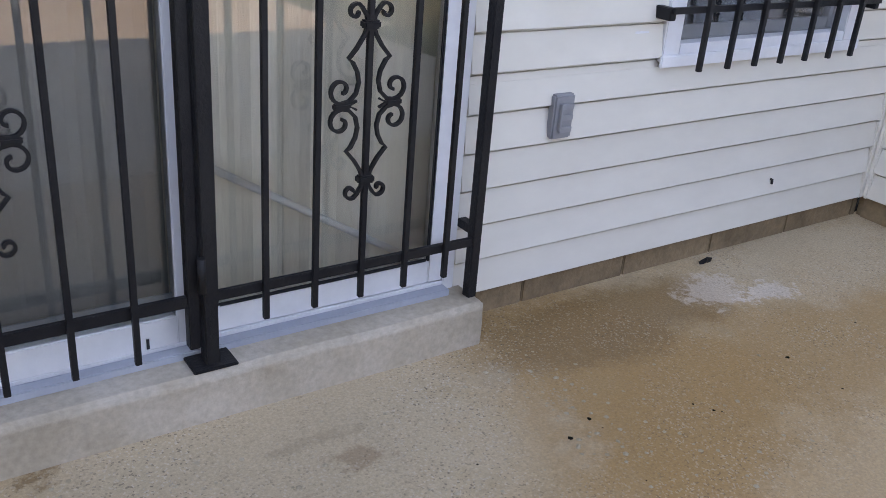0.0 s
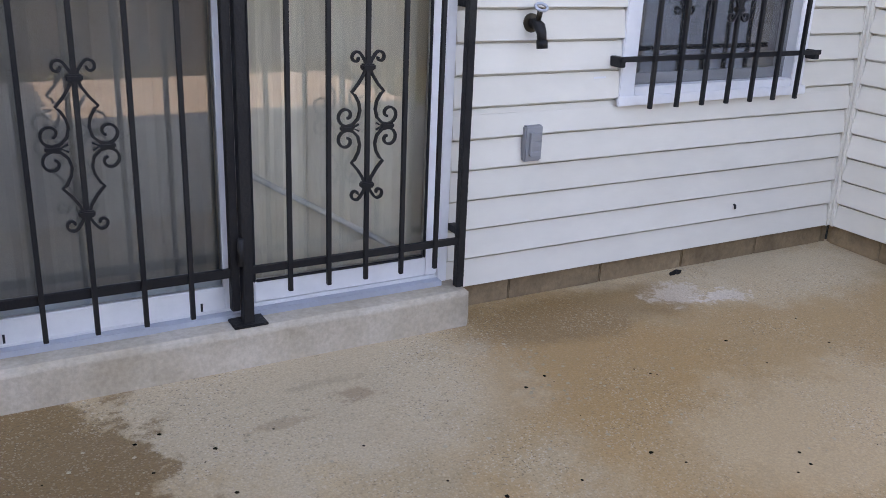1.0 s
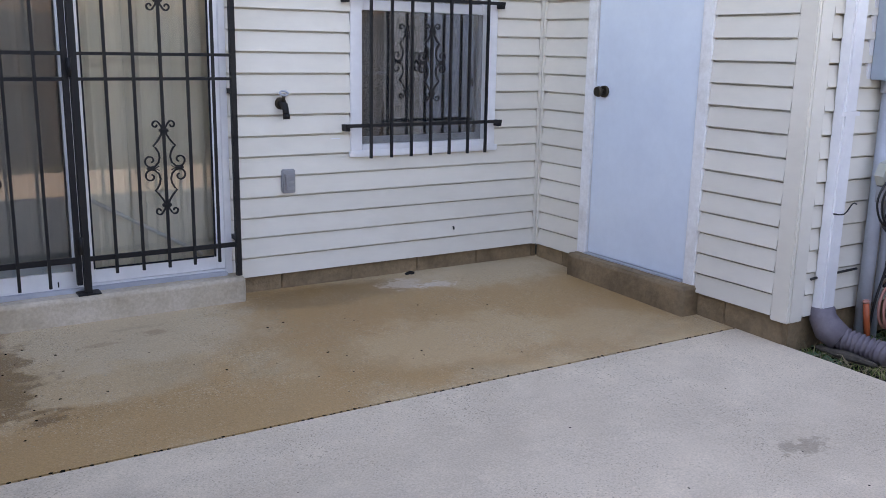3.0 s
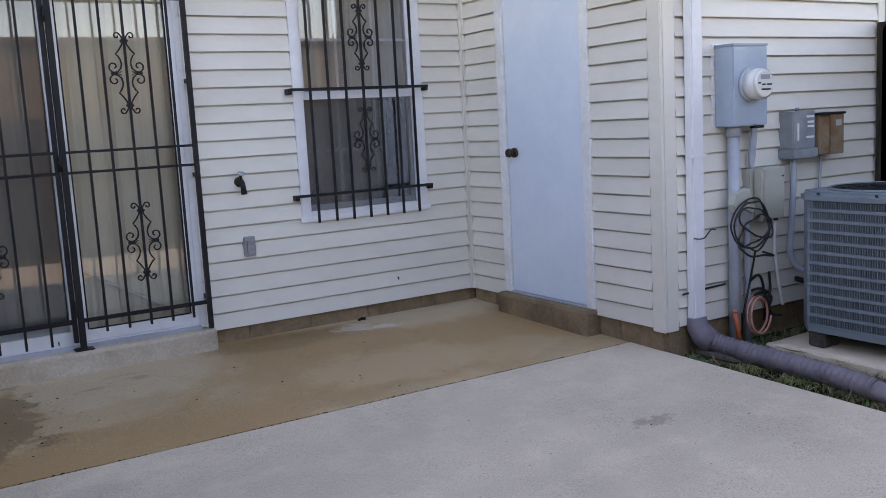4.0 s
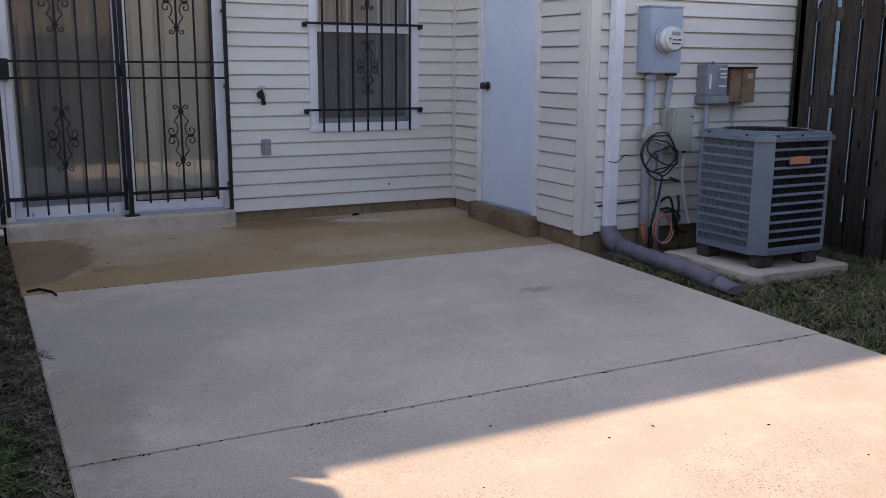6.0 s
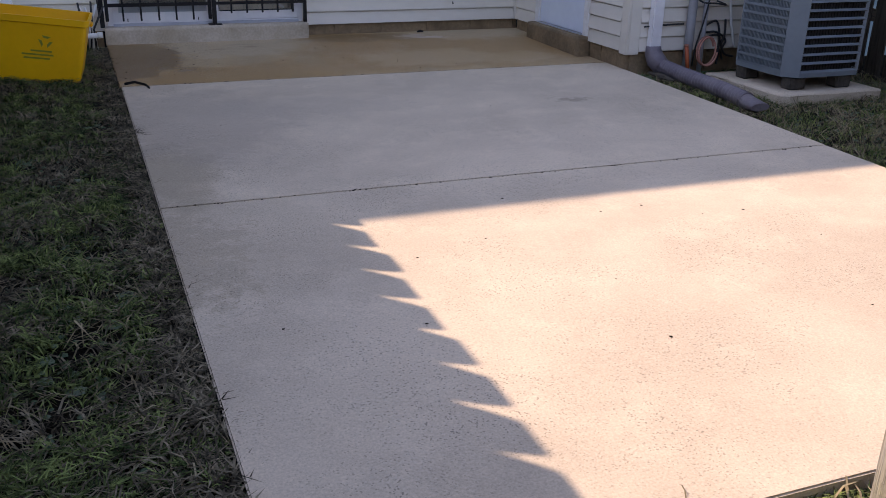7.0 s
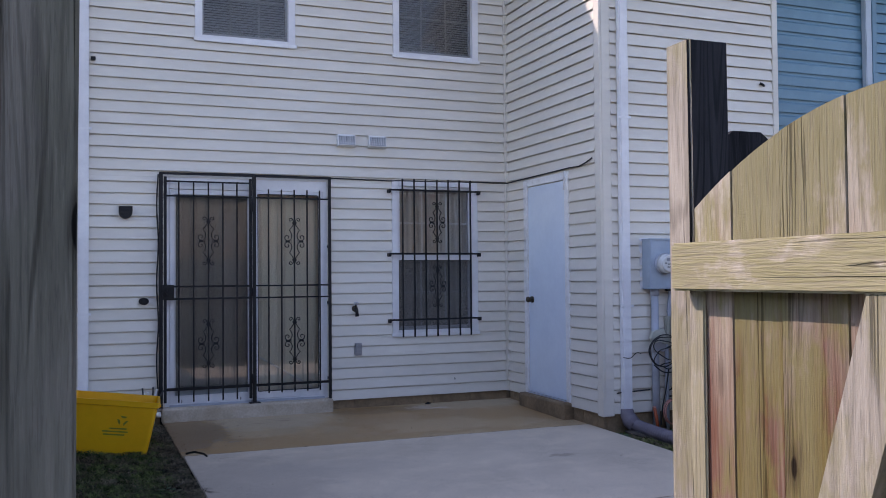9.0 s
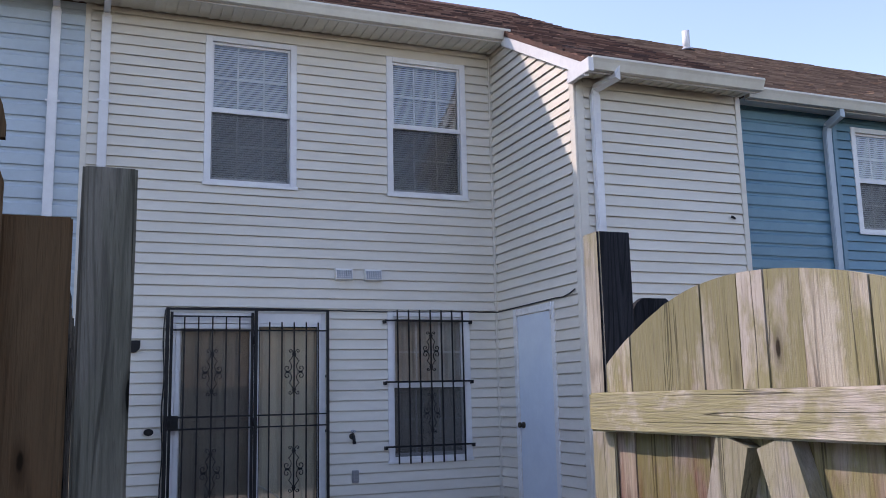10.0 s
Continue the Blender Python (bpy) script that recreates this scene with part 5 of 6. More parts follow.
part("coil_core", bm_prism(bmesh.new(), chamfered(AX0 + 0.03, AX1 - 0.03, AY0 + 0.03, AY1 - 0.03, ch), AZ0 + 0.02, AZ1 - 0.04, "xy"), M_FIN, ac)
part("base_pan", bm_prism(bmesh.new(), chamfered(AX0 + 0.002, AX1 - 0.002, AY0 + 0.002, AY1 - 0.002, ch), AZ0, AZ0 + 0.03, "xy"), M_GREY, ac)
for (px, py), (qx, qy) in (((AX0, AY0 + ch), (AX0 + ch, AY0)), ((AX1 - ch, AY0), (AX1, AY0 + ch)), ((AX1, AY1 - ch), (AX1 - ch, AY1)), ((AX0 + ch, AY1), (AX0, AY1 - ch))):
    bm = bmesh.new()
    u = Vector((qx - px, qy - py)).normalized()
    n2 = Vector((-u.y, u.x)) * 0.02
    bm_prism(bm, [(px, py), (qx, qy), (qx + n2.x, qy + n2.y), (px + n2.x, py + n2.y)], AZ0 + 0.03, AZ1 - 0.045, "xy")
    part("corner_panel", bm, M_GREY, ac)
lid = bmesh.new()
bm_prism(lid, chamfered(AX0 - 0.012, AX1 + 0.012, AY0 - 0.012, AY1 + 0.012, ch), AZ1 - 0.045, AZ1, "xy")
bmesh.ops.bevel(lid, geom=[e for e in lid.edges if all(abs(v.co.z - AZ1) < 1e-5 for v in e.verts)], offset=0.02, segments=3, affect="EDGES")
lid_ob = part("top_panel", lid, M_GREY, ac)
cxm, cym = (AX0 + AX1) / 2, (AY0 + AY1) / 2
# Flat near-black disc on the lid: the fan opening's shade as colour.
part("fan_well", bm_cyl(bmesh.new(), (cxm, cym, AZ1 + 0.0005), (cxm, cym, AZ1 + 0.003), 0.262, seg=40), M_FIN, lid_ob)
bm = bmesh.new()
ring = [(cxm + 0.270 * math.cos(a), cym + 0.270 * math.sin(a), AZ1 + 0.004) for a in [2 * math.pi * k / 40 for k in range(41)]]
bm_tube(bm, ring, 0.008, 6)
part("fan_ring", bm, M_GREY, lid_ob)
for rr in (0.05, 0.085, 0.12, 0.155, 0.19, 0.225, 0.252):
    part("guard_ring", bm_tube(bmesh.new(), [(cxm + rr * math.cos(a), cym + rr * math.sin(a), AZ1 + 0.018 - 0.05 * rr) for a in [2 * math.pi * k / 32 for k in range(33)]], 0.0025, 4), M_IRON, lid_ob)
for k in range(8):
    a = 2 * math.pi * k / 8
    part("guard_spoke", bm_cyl(bmesh.new(), (cxm + 0.03 * math.cos(a), cym + 0.03 * math.sin(a), AZ1 + 0.016), (cxm + 0.265 * math.cos(a), cym + 0.265 * math.sin(a), AZ1 + 0.005), 0.003, seg=5), M_IRON, lid_ob)
part("hub", bm_cyl(bmesh.new(), (cxm, cym, AZ1 + 0.004), (cxm, cym, AZ1 + 0.02), 0.045, seg=20), M_IRON, lid_ob)
for x, y in ((AX0 + 0.1, AY0 - 0.004), (AX0 + 0.3, AY0 - 0.004), (AX1 - 0.08, AY0 - 0.004), (AX0 - 0.004, AY0 + 0.15), (AX0 - 0.004, AY1 - 0.15)):
    part("screw", bm_cyl(bmesh.new(), (x, y, AZ1 - 0.015), (x, y, AZ1 - 0.004), 0.007, seg=8), M_IRON, lid_ob)
rows = 12
pitch = (AZ1 - AZ0 - 0.075) / rows
for k in range(rows + 1):
    z = AZ0 + 0.03 + k * pitch
    part("louvre", bm_prism(bmesh.new(), [(AY0 + 0.002, z), (AY0 + 0.016, z + 0.014), (AY0 + 0.022, z + 0.012), (AY0 + 0.010, z - 0.004)], AX0 + ch, AX1 - ch, "yz"), M_GREY, ac)
    part("louvre", box(AX0 + 0.002, AX0 + 0.014, AY0 + ch, AY1 - ch, z - 0.004, z + 0.013, 0.002), M_GREY, ac)
me = mesh_of("fin", box(AX0 + 0.006, AX0 + 0.016, -0.0022, 0.0022, AZ0 + 0.03, AZ1 - 0.045), M_GREY)
yy = AY0 + ch + 0.008
while yy < AY1 - ch:
    f = new("fin", me)
    f.location = (0, yy, 0)
    f.parent = ac
    f.matrix_parent_inverse = ac.matrix_basis.inverted()
    yy += 0.0135
me = mesh_of("wire", box(-0.0012, 0.0012, AY0 + 0.024, AY0 + 0.028, AZ0 + 0.03, AZ1 - 0.045), M_IRON)
for k in range(20):
    f = new("wire", me)
    f.location = (AX0 + ch + 0.015 + k * 0.0235, 0, 0)
    f.parent = ac
    f.matrix_parent_inverse = ac.matrix_basis.inverted()
part("badge", box(4.225, 4.40, AY0 - 0.006, AY0 + 0.004, 0.60, 0.647, 0.003), M_REDTAG, ac, "faded salmon maker's plate")
pad = tagged(part("equipment_pad", worn_block(3.92, 4.73, -2.86, -2.04, -0.13, -0.040, 5.0), M_CONC), "square concrete pad under the air conditioner", "pad")
for i, (x, y) in enumerate(((4.09, -2.28), (4.13, -2.69), (4.50, -2.70), (4.58, -2.28))):
    stone = part("support_stone", worn_block(x - 0.062, x + 0.062, y - 0.05, y + 0.05, -0.040, 0.045, 11.0 + i), M_STONE)
    tagged(stone, "dark rough stone block propping up the air conditioner", "stone", group="stones under the air conditioner")
cable("refrigerant_line", [(4.45, -1.83, 0.22), (4.46, -1.95, 0.20), (4.47, -2.06, 0.18), (4.46, -2.19, 0.20)], 0.016, M_CABLE, "black insulated pipe into the air conditioner")
bm = bmesh.new()
bmesh.ops.create_icosphere(bm, subdivisions=2, radius=1.0)
for v in bm.verts:
    v.co = Vector((3.56 + v.co.x * 0.028, -2.02 + v.co.y * 0.16, -0.055 + v.co.z * 0.022)) + Vector((0.01, 0, 0.004)) * noise.noise(v.co * 2)
tagged(part("mossy_log", bm, M_STONE), "mossy stick lying along the slab edge", "stick")

# ---- yellow recycling bin ----
bn = thing("recycling_bin", (-0.475, -0.88, -0.055), "yellow plastic recycling bin, scuffed, on the grass", "recycling bin")
BZ = -0.042
bc = pose(-0.495, -1.02, BZ, 0, 7.0, -4)


def bin_ring(bm, w, d, z, r=0.03, seg=4):
    pts = []
    for sx, sy, a0 in ((1, 1, 0), (-1, 1, 90), (-1, -1, 180), (1, -1, 270)):
        for k in range(seg + 1):
            a = radians(a0 + 90 * k / seg)
            pts.append(bc @ Vector((sx * (w / 2 - r) + r * math.cos(a), sy * (d / 2 - r) + r * math.sin(a), z)))
    return [bm.verts.new(p) for p in pts]


bm = bmesh.new()
loops = [bin_ring(bm, 0.55, 0.36, 0.0), bin_ring(bm, 0.58, 0.382, 0.13), bin_ring(bm, 0.625, 0.42, 0.365), bin_ring(bm, 0.645, 0.44, 0.37), bin_ring(bm, 0.655, 0.445, 0.41), bin_ring(bm, 0.625, 0.42, 0.41), bin_ring(bm, 0.57, 0.37, 0.13), bin_ring(bm, 0.53, 0.34, 0.012)]
for a, b in zip(loops, loops[1:]):
    for i in range(len(a)):
        bm.faces.new((a[i], a[(i + 1) % len(a)], b[(i + 1) % len(a)], b[i]))
bm.faces.new(loops[0][::-1])
bm.faces.new(loops[-1])
part("tub", bm, M_YELLOW, bn)
for sx in (-1, 1):
    hd = box(-0.05, 0.05, -0.012, 0.012, 0.325, 0.345, 0.004)
    hd.transform(bc @ pose(sx * 0.327, 0, 0.03, 0, 0, 90))
    part("handle", hd, M_YELLOW, bn)
em = bmesh.new()
for k in range(3):
    a = radians(90 + 120 * k)
    q = [(0.026 * math.cos(a - 0.8), 0.026 * math.sin(a - 0.8)), (0.026 * math.cos(a + 0.5), 0.026 * math.sin(a + 0.5)), (0.014 * math.cos(a + 0.4), 0.014 * math.sin(a + 0.4)), (0.014 * math.cos(a - 0.7), 0.014 * math.sin(a - 0.7))]
    bm_prism(em, [(x * 1.6 + 0.075, z * 1.6 + 0.262) for x, z in q], -0.0015, 0.0)
for v in em.verts:
    v.co = bc @ Vector((v.co.x, -0.1805 - 0.083 * v.co.z + v.co.y, v.co.z))
part("printed_emblem", em, M_PRINT, bn, "faded green recycling arrows")
for z, x0, x1 in ((0.195, -0.01, 0.11), (0.172, -0.06, 0.12), (0.149, -0.05, 0.10)):
    q = box(x0, x1, -0.0015, 0.0, z, z + 0.010)
    for v in q.verts:
        v.co = bc @ Vector((v.co.x, -0.1805 - 0.083 * v.co.z + v.co.y, v.co.z))
    part("print_bar", q, M_PRINT, bn)

wp = thing("white_pipe", (-0.14, -0.2, 0.075), "white plastic drain pipe stub beside the step", "pipe")
part("tube", bm_cyl(bmesh.new(), (-0.62, -0.16, 0.055), (-0.06, -0.20, 0.085), 0.019, seg=14), M_WHITE, wp)
part("cap", bm_cyl(bmesh.new(), (-0.085, -0.198, 0.084), (-0.05, -0.2005, 0.086), 0.023, seg=14), M_WHITE, wp)

# cut-down dark stems beside the iron door
st = thing("dry_plant", (-0.15, -0.09, 0.0), "dark dry plant stems against the siding", "dead plant")
rng = random.Random(5)
for k in range(9):
    x, y = -0.19 + rng.uniform(-0.06, 0.1), -0.07 + rng.uniform(-0.04, 0.02)
    part("stem", bm_tube(bmesh.new(), [(x, y, -0.06), (x + rng.uniform(-0.03, 0.03), y, 0.12), (x + rng.uniform(-0.09, 0.09), y - 0.02, 0.22 + rng.uniform(0, 0.1))], 0.008, 5), M_CABLE if k % 2 else M_WHITE, st)
st2 = thing("dry_plant", (-0.72, -0.12, 0.0), "dark dry plant stems behind the bin", "dead plant")
for k in range(9):
    x, y = -0.74 + rng.uniform(-0.07, 0.07), -0.1 + rng.uniform(-0.05, 0.05)
    part("stem", bm_tube(bmesh.new(), [(x, y, -0.06), (x + rng.uniform(-0.03, 0.03), y, 0.12), (x + rng.uniform(-0.09, 0.09), y - 0.02, 0.24 + rng.uniform(0, 0.1))], 0.012, 5), M_CABLE, st2)


# ---- fences, gate ----
def fence_board(p, along, out, w, z0, z1, t=0.018, ear=0.03, earh=None, lean=0.0):
    """A dog-eared board: p its foot's middle, along and out unit vectors on the plan."""
    bm = bmesh.new()
    a, o = Vector((*along, 0)), Vector((*out, 0))
    eh = earh or ear
    pts = [(-w / 2, z0), (w / 2, z0), (w / 2, z1 - eh), (w / 2 - ear * 0.35, z1 - eh * 0.45), (w / 2 - ear, z1), (-w / 2 + ear, z1), (-w / 2 + ear * 0.35, z1 - eh * 0.45), (-w / 2, z1 - eh)]
    lo = [bm.verts.new(Vector((p[0], p[1], 0)) + a * (q[0] + lean * (q[1] - z0)) + Vector((0, 0, q[1]))) for q in pts]
    hi = [bm.verts.new(v.co + o * t) for v in lo]
    for i in range(len(lo)):
        bm.faces.new((lo[i], lo[(i + 1) % len(lo)], hi[(i + 1) % len(lo)], hi[i]))
    bm.faces.new(lo[::-1])
    bm.faces.new(hi)
    return bm


rng = random.Random(21)
fence_left = thing("fence_left", (-0.87, -3.8, -0.1), "dark weathered wooden board fence along the grass", "fence", kind="structure")
y = -0.75
while y > -7.0:
    # Past y -6.3: unseen lower boards, added to keep sun off the grass.
    part("board", fence_board((-0.855 + rng.uniform(-0.006, 0.006), y), (0, 1), (1, 0), 0.222, ground_z(y) - 0.1, ground_z(y) + (1.935 if y > -6.3 else 1.69) + rng.uniform(-0.012, 0.012), ear=0.036, earh=0.19, lean=rng.uniform(-0.002, 0.002)), M_OLDWOOD, fence_left)
    if y > -6.2:
        part("board", fence_board((-0.834 + rng.uniform(-0.004, 0.004), y + 0.11), (0, 1), (1, 0), 0.135, ground_z(y) - 0.1, ground_z(y) + 1.66 + rng.uniform(-0.02, 0.02), ear=0.03, lean=rng.uniform(-0.006, 0.006)), M_OLDWOOD, fence_left)
    y -= 0.225
for z in (0.35, 1.55):
    part("rail", box(-0.90, -0.862, -7.0, -0.65, z, z + 0.085, 0.003), M_OLDRAIL, fence_left)
fence_right = thing("fence_right", (5.2, -4.5, -0.1), "dark weathered shadowbox fence behind the air conditioner", "fence", kind="structure")
y, k = -1.96, 0
while y > -6.95:
    part("board", fence_board((5.19 if k % 2 == 0 else 5.27, y), (0, 1), (1, 0), 0.128, ground_z(y) - 0.1, ground_z(y) + 1.72 + rng.uniform(-0.03, 0.02), ear=0.03, lean=rng.uniform(-0.008, 0.008)), M_OLDWOOD, fence_right)
    y -= 0.088
    k += 1
for z in (0.3, 0.9, 1.5):
    part("rail", box(5.212, 5.268, -6.95, -1.9, z, z + 0.085, 0.003), M_OLDRAIL, fence_right)
part("post", box(5.19, 5.28, -1.945, -1.855, -0.2, 1.70, 0.004), M_OLDWOOD, fence_right)
fence_front = thing("fence_front", (2.9, -6.95, -0.2), "weathered dog-eared board fence across the yard", "fence", kind="structure")
x, k = 0.558, 0
while x < 5.2:
    part("board", fence_board((x, -6.93), (1, 0), (0, 1), 0.125, -0.25, 1.56 + rng.uniform(-0.012, 0.012), ear=0.028), M_BLACKWOOD if k < 2 else M_OLDWOOD, fence_front)
    x += 0.132
    k += 1
for z in (0.3, 1.25):
    part("rail", box(0.46, 5.18, -6.97, -6.931, z, z + 0.085, 0.003), M_OLDRAIL_X, fence_front)
fence_far = thing("fence_far", (-2.0, -7.18, -0.2), "brown stained board fence beside the gate post", "fence", kind="structure")
part("board", box(-0.955, -0.80, -7.185, -7.165, -0.25, 1.646, 0.003), M_BROWNWOOD, fence_far)
x = -1.03
while x > -3.2:
    part("board", fence_board((x + 0.02, -7.2), (1, 0), (0, 1), 0.14, -0.25, 1.84 + rng.uniform(-0.01, 0.01), ear=0.03), M_BROWNWOOD, fence_far)
    x -= 0.145
part("rail", box(-3.2, -0.80, -7.16, -7.125, 1.2, 1.285, 0.003), M_BROWNWOOD, fence_far)
part("board", fence_board((-0.98, -7.205), (1, 0), (0, 1), 0.14, -0.25, 1.735, t=0.016, ear=0.02, earh=0.035), M_BROWNWOOD, fence_far)
part("cap_piece", fence_board((-1.0, -7.226), (1, 0), (0, 1), 0.18, 1.768, 1.855, t=0.02, ear=0.02, earh=0.06), M_BROWNWOOD, fence_far)


def wood_post(name, x0, x1, y0, y1, z0, z1, material, label):
    bm = bmesh.new()
    bm_box(bm, x0, x1, y0, y1, z0, z1)
    bmesh.ops.subdivide_edges(bm, edges=[e for e in bm.edges if abs(e.verts[0].co.z - e.verts[1].co.z) > 0.5], cuts=40)
    bmesh.ops.bevel(bm, geom=[e for e in bm.edges if abs(e.verts[0].co.z - e.verts[1].co.z) > 0.01 and e.calc_face_angle(0) > 1.0], offset=0.005, segments=2, affect="EDGES")
    for v in bm.verts:
        v.co.x += 0.004 * noise.noise((v.co.x * 8, v.co.y * 8, v.co.z * 2.5))
        v.co.y += 0.004 * noise.noise((v.co.x * 8 + 9, v.co.y * 8, v.co.z * 2.5))
    return tagged(part(name, bm, material), label, "post")


wood_post("gate_post", -0.789, -0.697, -7.165, -7.07, -0.3, 1.743, M_POSTWOOD, "square grey weathered gate post, split and knotted")
hinge_post = wood_post("gate_post", 0.338, 0.424, -7.036, -6.966, -0.3, 1.702, M_BLACKWOOD, "square wooden hinge post, blackened and shade-dark, one face bleached and sunlit-pale")
# Pale sun-facing side, near-black others: weathered wood plus painted sun and shade.
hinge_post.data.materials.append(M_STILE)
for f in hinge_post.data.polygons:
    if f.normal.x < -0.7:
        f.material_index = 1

gate = thing("gate", (0.31, -7.04, -0.05), "sunbleached pine board gate with arched top, swung open", "gate")


def arch(y):
    return 1.539 - (0.73 if y > -7.50 else 0.45) * (y + 7.50) ** 2


edges = [-7.046, -7.147, -7.262, -7.397, -7.505, -7.575, -7.662, -7.805, -7.935, -8.08]
for k, (a, b) in enumerate(zip(edges, edges[1:])):
    lo, hi = b + (0.0035 if k in (3, 7) else 0.0015), a - 0.0015
    bm = bmesh.new()
    tops = [hi + (lo - hi) * i / 5 for i in range(6)]
    bm_prism(bm, [(lo, 0.02)] + [(hi, 0.02)] + [(t, arch(t)) for t in tops], 0.335 + 0.002 * (k % 2), 0.353 + 0.002 * (k % 2), "yz")
    part("board", bm, M_GATEWOOD if k in (4, 7) else M_REDWOOD, gate)
for z0, z1 in ((1.243, 1.328), (0.738, 0.828), (0.12, 0.208)):
    bm = box(0.295, 0.333, -8.08, -7.03, z0, z1, 0.004)
    for v in bm.verts:
        v.co.z += 0.004 * noise.noise((v.co.y * 5, z0 * 9, 0))
    part("rail", bm, M_GATERAIL, gate)
for z0, z1 in ((0.21, 0.736), (0.83, 1.241)):
    part("stile", box(0.327, 0.3345, -7.080, -7.038, z0, z1, 0.003), M_STILE, gate)


def brace(y0, z0, y1, z1, w=0.085):
    d = Vector((y1 - y0, z1 - z0)).normalized()
    n = Vector((-d.y, d.x)) * w / 2
    bm = bmesh.new()
    bm_prism(bm, [(y0 - n.x, z0 - n.y), (y1 - n.x, z1 - n.y), (y1 + n.x, z1 + n.y), (y0 + n.x, z0 + n.y)], 0.300, 0.334, "yz")
    part("brace", bm, M_STILE, gate)


brace(-7.505, 1.24, -7.375, 0.832)
brace(-7.608, 1.24, -7.75, 0.832)
brace(-7.375, 0.736, -7.27, 0.21)
brace(-7.75, 0.736, -7.87, 0.21)



# ---- grass, leaves and grit ----
def blades(name, count, areas, h0, h1, material, label, seed, lay=0.6, wide=0.0022, bare=1.0, tufts=0, tuft_r=0.03):
    r = np.random.default_rng(seed)
    w = np.array([(a[1] - a[0]) * (a[3] - a[2]) * a[4] for a in areas])
    which = r.choice(len(areas), count, p=w / w.sum())
    A = np.array([a[:4] for a in areas])[which]
    x = A[:, 0] + r.random(count) * (A[:, 1] - A[:, 0])
    y = A[:, 2] + r.random(count) * (A[:, 3] - A[:, 2])
    out = r.random(count) * 2 * np.pi
    if tufts:
        home, off = r.integers(0, tufts, count), np.abs(r.normal(0, tuft_r, count))
        x, y = x[home] + off * np.cos(out), y[home] + off * np.sin(out)
        out = out + r.normal(0, 0.7, count)
        inside = x < 0.0135 * (-1.57 - y) + 0.012
        x, y, out = x[inside], y[inside], out[inside]
        count = len(x)
    clump = np.array([noise.noise((float(a) * 4.5, float(b) * 4.5, seed)) for a, b in zip(x, y)])
    keep = clump * bare + r.random(count) * 0.7 > 0.16
    x, y, clump, ang = x[keep], y[keep], clump[keep], out[keep]
    m = len(x)
    z = np.array([terrain_height(float(a), float(b)) for a, b in zip(x, y)]) - 0.006
    h = h0 + (h1 - h0) * r.random(m) * (0.7 + 0.5 * clump)
    bend, wd = lay * (0.4 + r.random(m)), wide * (0.6 + 0.8 * r.random(m))
    dx, dy = np.cos(ang), np.sin(ang)
    p = np.stack([x, y, z], 1)
    side = np.stack([-dy, dx, np.zeros(m)], 1) * wd[:, None]
    mid = p + np.stack([dx * h * bend * 0.4, dy * h * bend * 0.4, h * 0.6], 1)
    tip = p + np.stack([dx * h * bend * 1.3, dy * h * bend * 1.3, h * (1.0 - 0.35 * bend)], 1)
    verts = np.concatenate([p - side, p + side, mid - side * 0.8, mid + side * 0.8, tip])
    i = np.arange(m)
    quads = np.stack([i, i + m, i + 3 * m, i + 2 * m], 1)
    tris = np.stack([i + 2 * m, i + 3 * m, i + 4 * m], 1)
    me = bpy.data.meshes.new(name)
    me.from_pydata(verts.tolist(), [], quads.tolist() + tris.tolist())
    me.materials.append(material)
    tagged(new(name, me), label, "grass", kind="stuff")


LEFT, RIGHT = (-0.84, 0.01, -7.2, -0.1, 1.0), (3.47, 5.15, -6.1, -1.85, 1.0)
FRONT, OUT = (0.0, 5.1, -6.9, -6.08, 1.0), (-0.75, 0.3, -8.3, -7.2, 0.5)
EDGE = [(0.0135 * (-1.57 - y) - 0.09, 0.0135 * (-1.57 - y) + 0.012, y - 0.25, y, 1.0) for y in np.arange(-0.2, -6.0, -0.25)]
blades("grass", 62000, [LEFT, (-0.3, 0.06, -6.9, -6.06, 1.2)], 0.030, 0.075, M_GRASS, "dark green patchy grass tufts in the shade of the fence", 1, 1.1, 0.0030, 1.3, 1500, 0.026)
blades("grass", 60000, [RIGHT, FRONT, (0.0, 3.4, -6.13, -6.05, 5.0), OUT], 0.02, 0.06, M_LAWN, "short green lawn grass beside the patio", 2, 0.8, 0.0026)
blades("dry_grass", 26000, [LEFT], 0.035, 0.075, M_DARKSTRAW, "dead grass strands toned dark for the shade, lying on the soil", 4, 1.9, 0.0030, 1.2, 1100, 0.035)
blades("dry_grass", 2600, [LEFT], 0.030, 0.085, M_STRAW, "pale dry grass strands lying on the lawn", 5, 2.7, 0.0028, 1.6)
blades("dry_grass", 9000, EDGE, 0.050, 0.085, M_DARKSTRAW, "dead grass along the slab edge", 6, 1.2, 0.0034, 0.8)
blades("dry_grass", 26000, [RIGHT, (0.0, 5.1, -6.9, -6.07, 2.0), OUT], 0.03, 0.11, M_STRAW, "dry straw-coloured grass clippings among the lawn", 3, 2.6, 0.0024, 1.5)


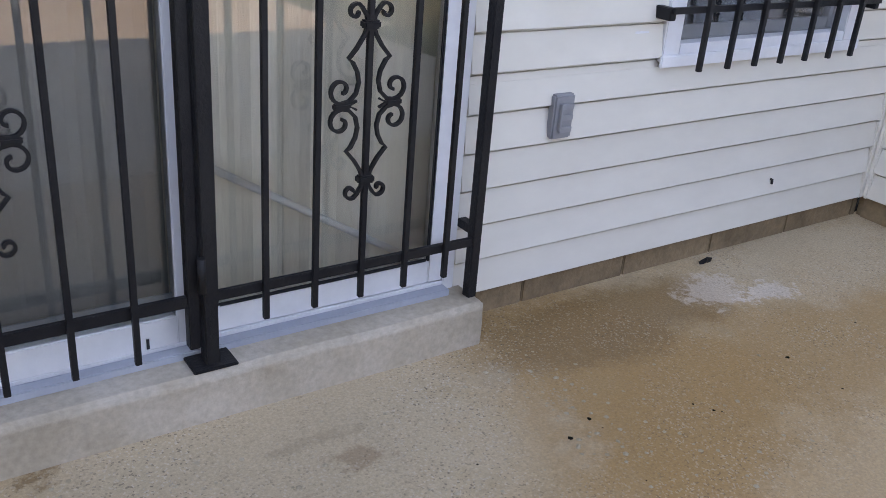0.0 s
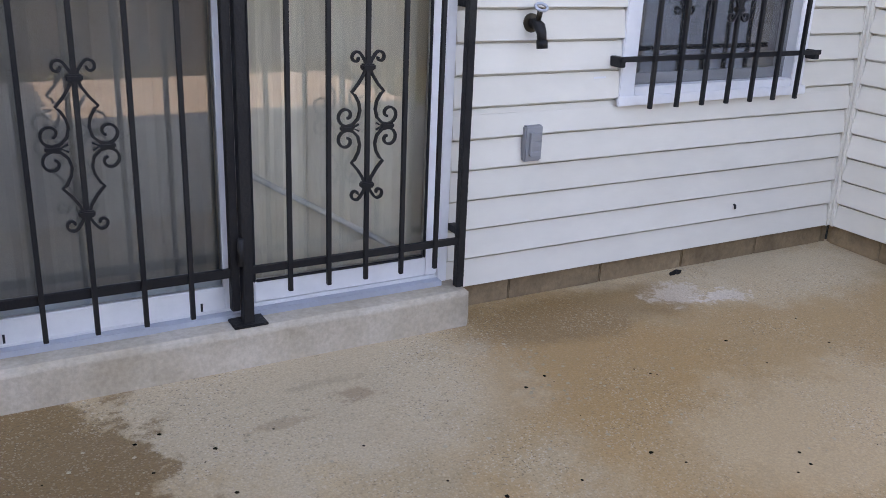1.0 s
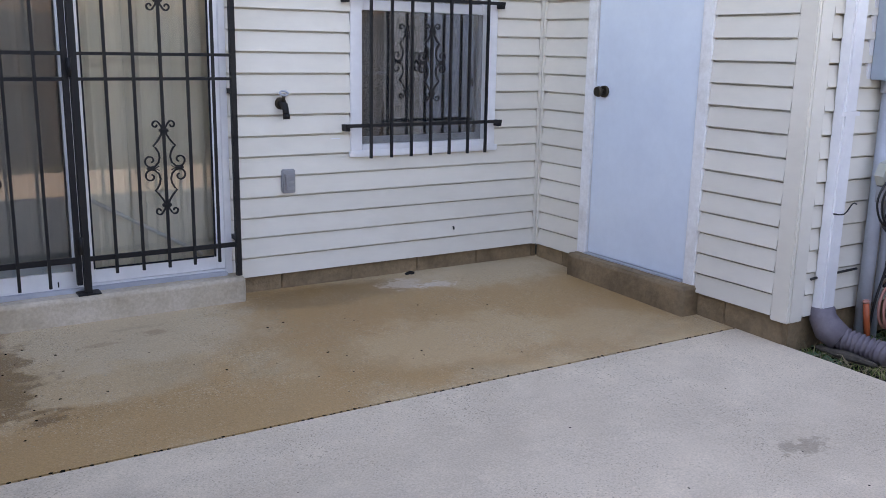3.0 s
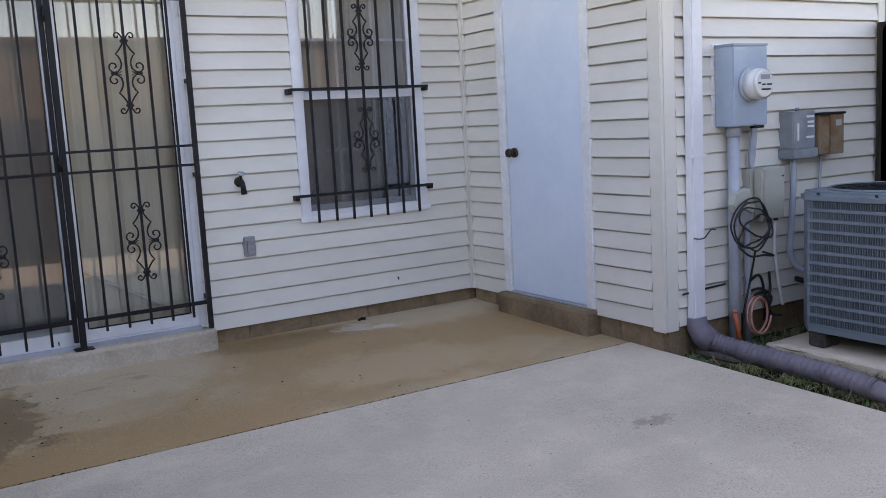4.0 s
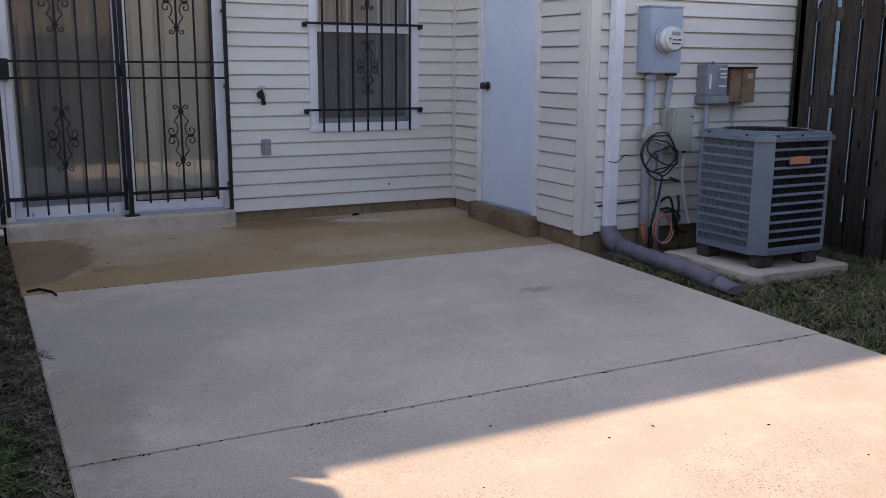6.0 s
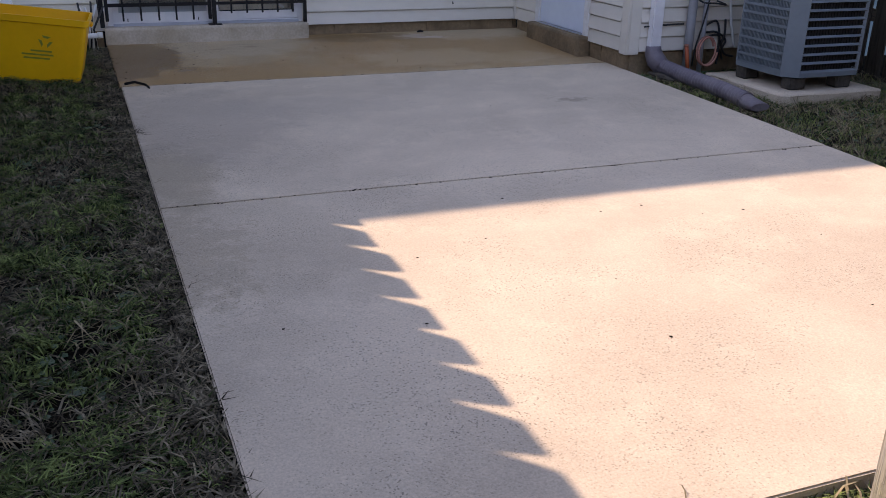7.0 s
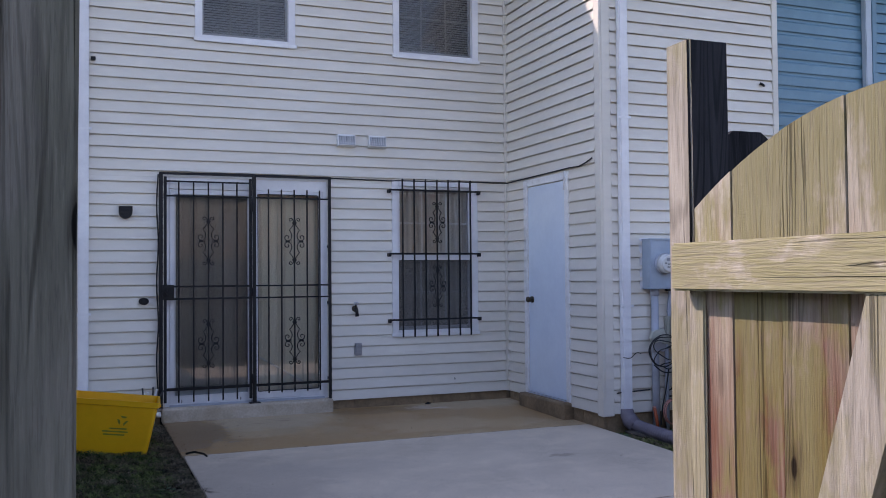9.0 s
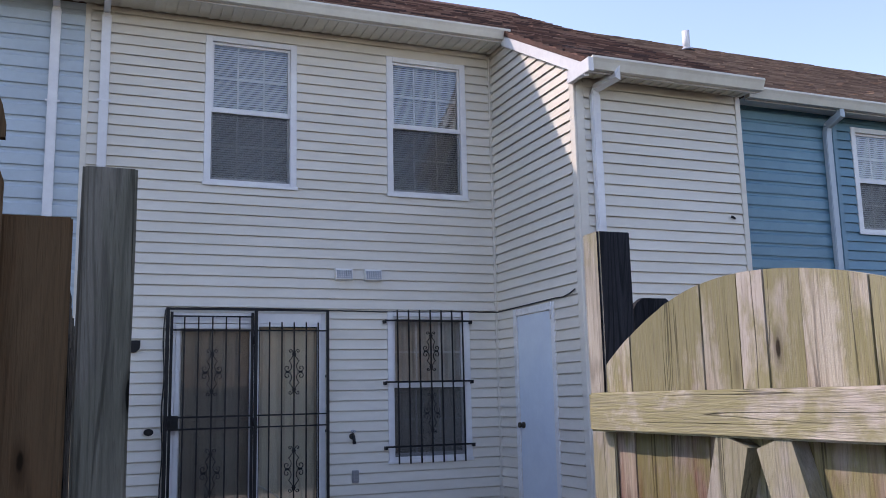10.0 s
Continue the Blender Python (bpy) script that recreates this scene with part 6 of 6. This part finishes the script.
def scatter(name, count, spots, size, material, label, seed, flatten=0.5, cat="debris"):
    """Small lumps on the slabs and the soil: spots are (x, y, spread x, spread y, lift)."""
    r = random.Random(seed)
    verts, faces = [], []
    for _ in range(count):
        cx, cy, sx, sy, on = r.choice(spots)
        x, y = cx + r.gauss(0, sx), cy + r.gauss(0, sy)
        z = ground_z(y) + 0.001 if on else terrain_height(x, y) + 0.01
        s, a = size * r.uniform(0.4, 1.3), r.uniform(0, 6.28)
        k = len(verts)
        for q in range(5):
            b = a + q * 1.2566
            verts.append((x + s * r.uniform(0.7, 1.2) * math.cos(b), y + s * r.uniform(0.7, 1.2) * math.sin(b), z))
        verts.append((x + s * r.uniform(-0.2, 0.2), y, z + s * flatten))
        faces += [(k + q, k + (q + 1) % 5, k + 5) for q in range(5)]
    me = bpy.data.meshes.new(name)
    me.from_pydata(verts, [], faces)
    me.materials.append(material)
    tagged(new(name, me), label, cat, kind="stuff")


scatter("grit", 260, [(1.53, -0.38, 0.07, 0.07, 1), (1.6, -0.6, 0.25, 0.15, 1), (0.7, -0.45, 0.3, 0.15, 1), (2.2, -0.8, 0.6, 0.3, 1), (0.25, -0.9, 0.15, 0.3, 1)], 0.006, mat("pale_gravel", (0.48, 0.40, 0.28), (0.36, 0.29, 0.19), 0.9), "pale loose grit on the damp slab", 7, cat="gravel")
scatter("dark_bits", 120, [(1.7, -0.8, 0.8, 0.35, 1), (0.3, -0.7, 0.2, 0.3, 1), (1.7, -2.5, 0.9, 0.6, 1), (1.5, -4.8, 1.0, 0.7, 1)], 0.006, M_SOIL_AND_SHADE, "dark crumbs of soil and dead leaves on the slabs", 8, 0.4)
scatter("weeds", 2600, [(-0.4, -2.6, 0.22, 0.8, 0), (-0.35, -4.4, 0.22, 0.9, 0), (4.3, -3.4, 0.5, 0.4, 0), (3.8, -1.95, 0.3, 0.06, 0), (4.9, -2.5, 0.15, 0.5, 0)], 0.014, M_LEAF, "small broad-leaved weeds in the grass", 9, 0.55, "weeds")
scatter("joint_crumbs", 220, [(x, -1.547, 0.05, 0.004, 1) for x in np.linspace(0.05, 3.35, 40)] + [(x, -3.771, 0.05, 0.004, 1) for x in np.linspace(0.05, 3.35, 20)], 0.007, M_SOIL_AND_SHADE, "dark soil crumbs in the slab joints", 10, 0.3)
scatter("clover", 60, [(-0.45, -2.2, 0.2, 0.6, 0), (-0.4, -3.6, 0.2, 0.6, 0), (-0.3, -5.0, 0.2, 0.6, 0)], 0.03, mat("pale_clover_leaf", (0.10, 0.15, 0.10), (0.07, 0.12, 0.07), 0.5, scale=6.0, bump=0.1), "pale grey-green weed leaves in the grass", 11, 0.25, "weeds")
lf = tagged(part("curled_leaf", bm_tube(bmesh.new(), [(0.02, -1.52, -0.02), (0.08, -1.55, -0.005), (0.14, -1.60, -0.015), (0.16, -1.64, -0.03)], 0, flat=(0.003, 0.016)), M_IRON), "dark curled dead leaf at the slab joint", "leaf")
lf2 = tagged(part("dead_leaf", bm_tube(bmesh.new(), [(2.45, -0.05, 0.004), (2.475, -0.055, 0.016), (2.505, -0.05, 0.006)], 0, flat=(0.003, 0.02)), M_IRON), "dark dead leaf against the foundation", "leaf")


# ---- siding boards, last ----
def gable_end(z):
    return 0.45 - (z + 0.165 - 5.235) / ROOF_S


siding(wall_back, -0.811, 3.351, SILL, 5.123, [(-0.001, 1.476, -1, 2.166), (2.129, 3.046, 0.67, 2.208), (0.259, 1.181, 3.414, 4.958), (2.151, 3.071, 3.414, 4.968)], lambda u, o, z: (u, -o, z), EXPO, M_SIDING)
siding(wall_wing, 0.043, 1.751, SILL, 5.10, [(0.414, 1.295, -1, 2.196)], lambda u, o, z: (3.392 - o, -u, z), EXPO, M_SIDING, gable_end)
siding(wall_front, 3.479, 5.224, SILL, 4.235, [], lambda u, o, z: (u, -1.82 - o, z), EXPO, M_SIDING)
siding(wall_left, -4.0, -0.866, SILL, 5.12, [], lambda u, o, z: (u, -o, z), 0.155, M_PALEBLUE, dutch=True)
siding(wall_blue, 5.292, 6.70, SILL + 0.75, 4.25, [], lambda u, o, z: (u, -1.6 - o, z), 0.131, M_BLUE, dutch=True)
siding(wall_blue, 6.765, 11.0, SILL + 0.75, 4.25, [(6.969, 7.811, 2.94, 4.151)], lambda u, o, z: (u, -1.6 - o, z), EXPO, M_BLUE)
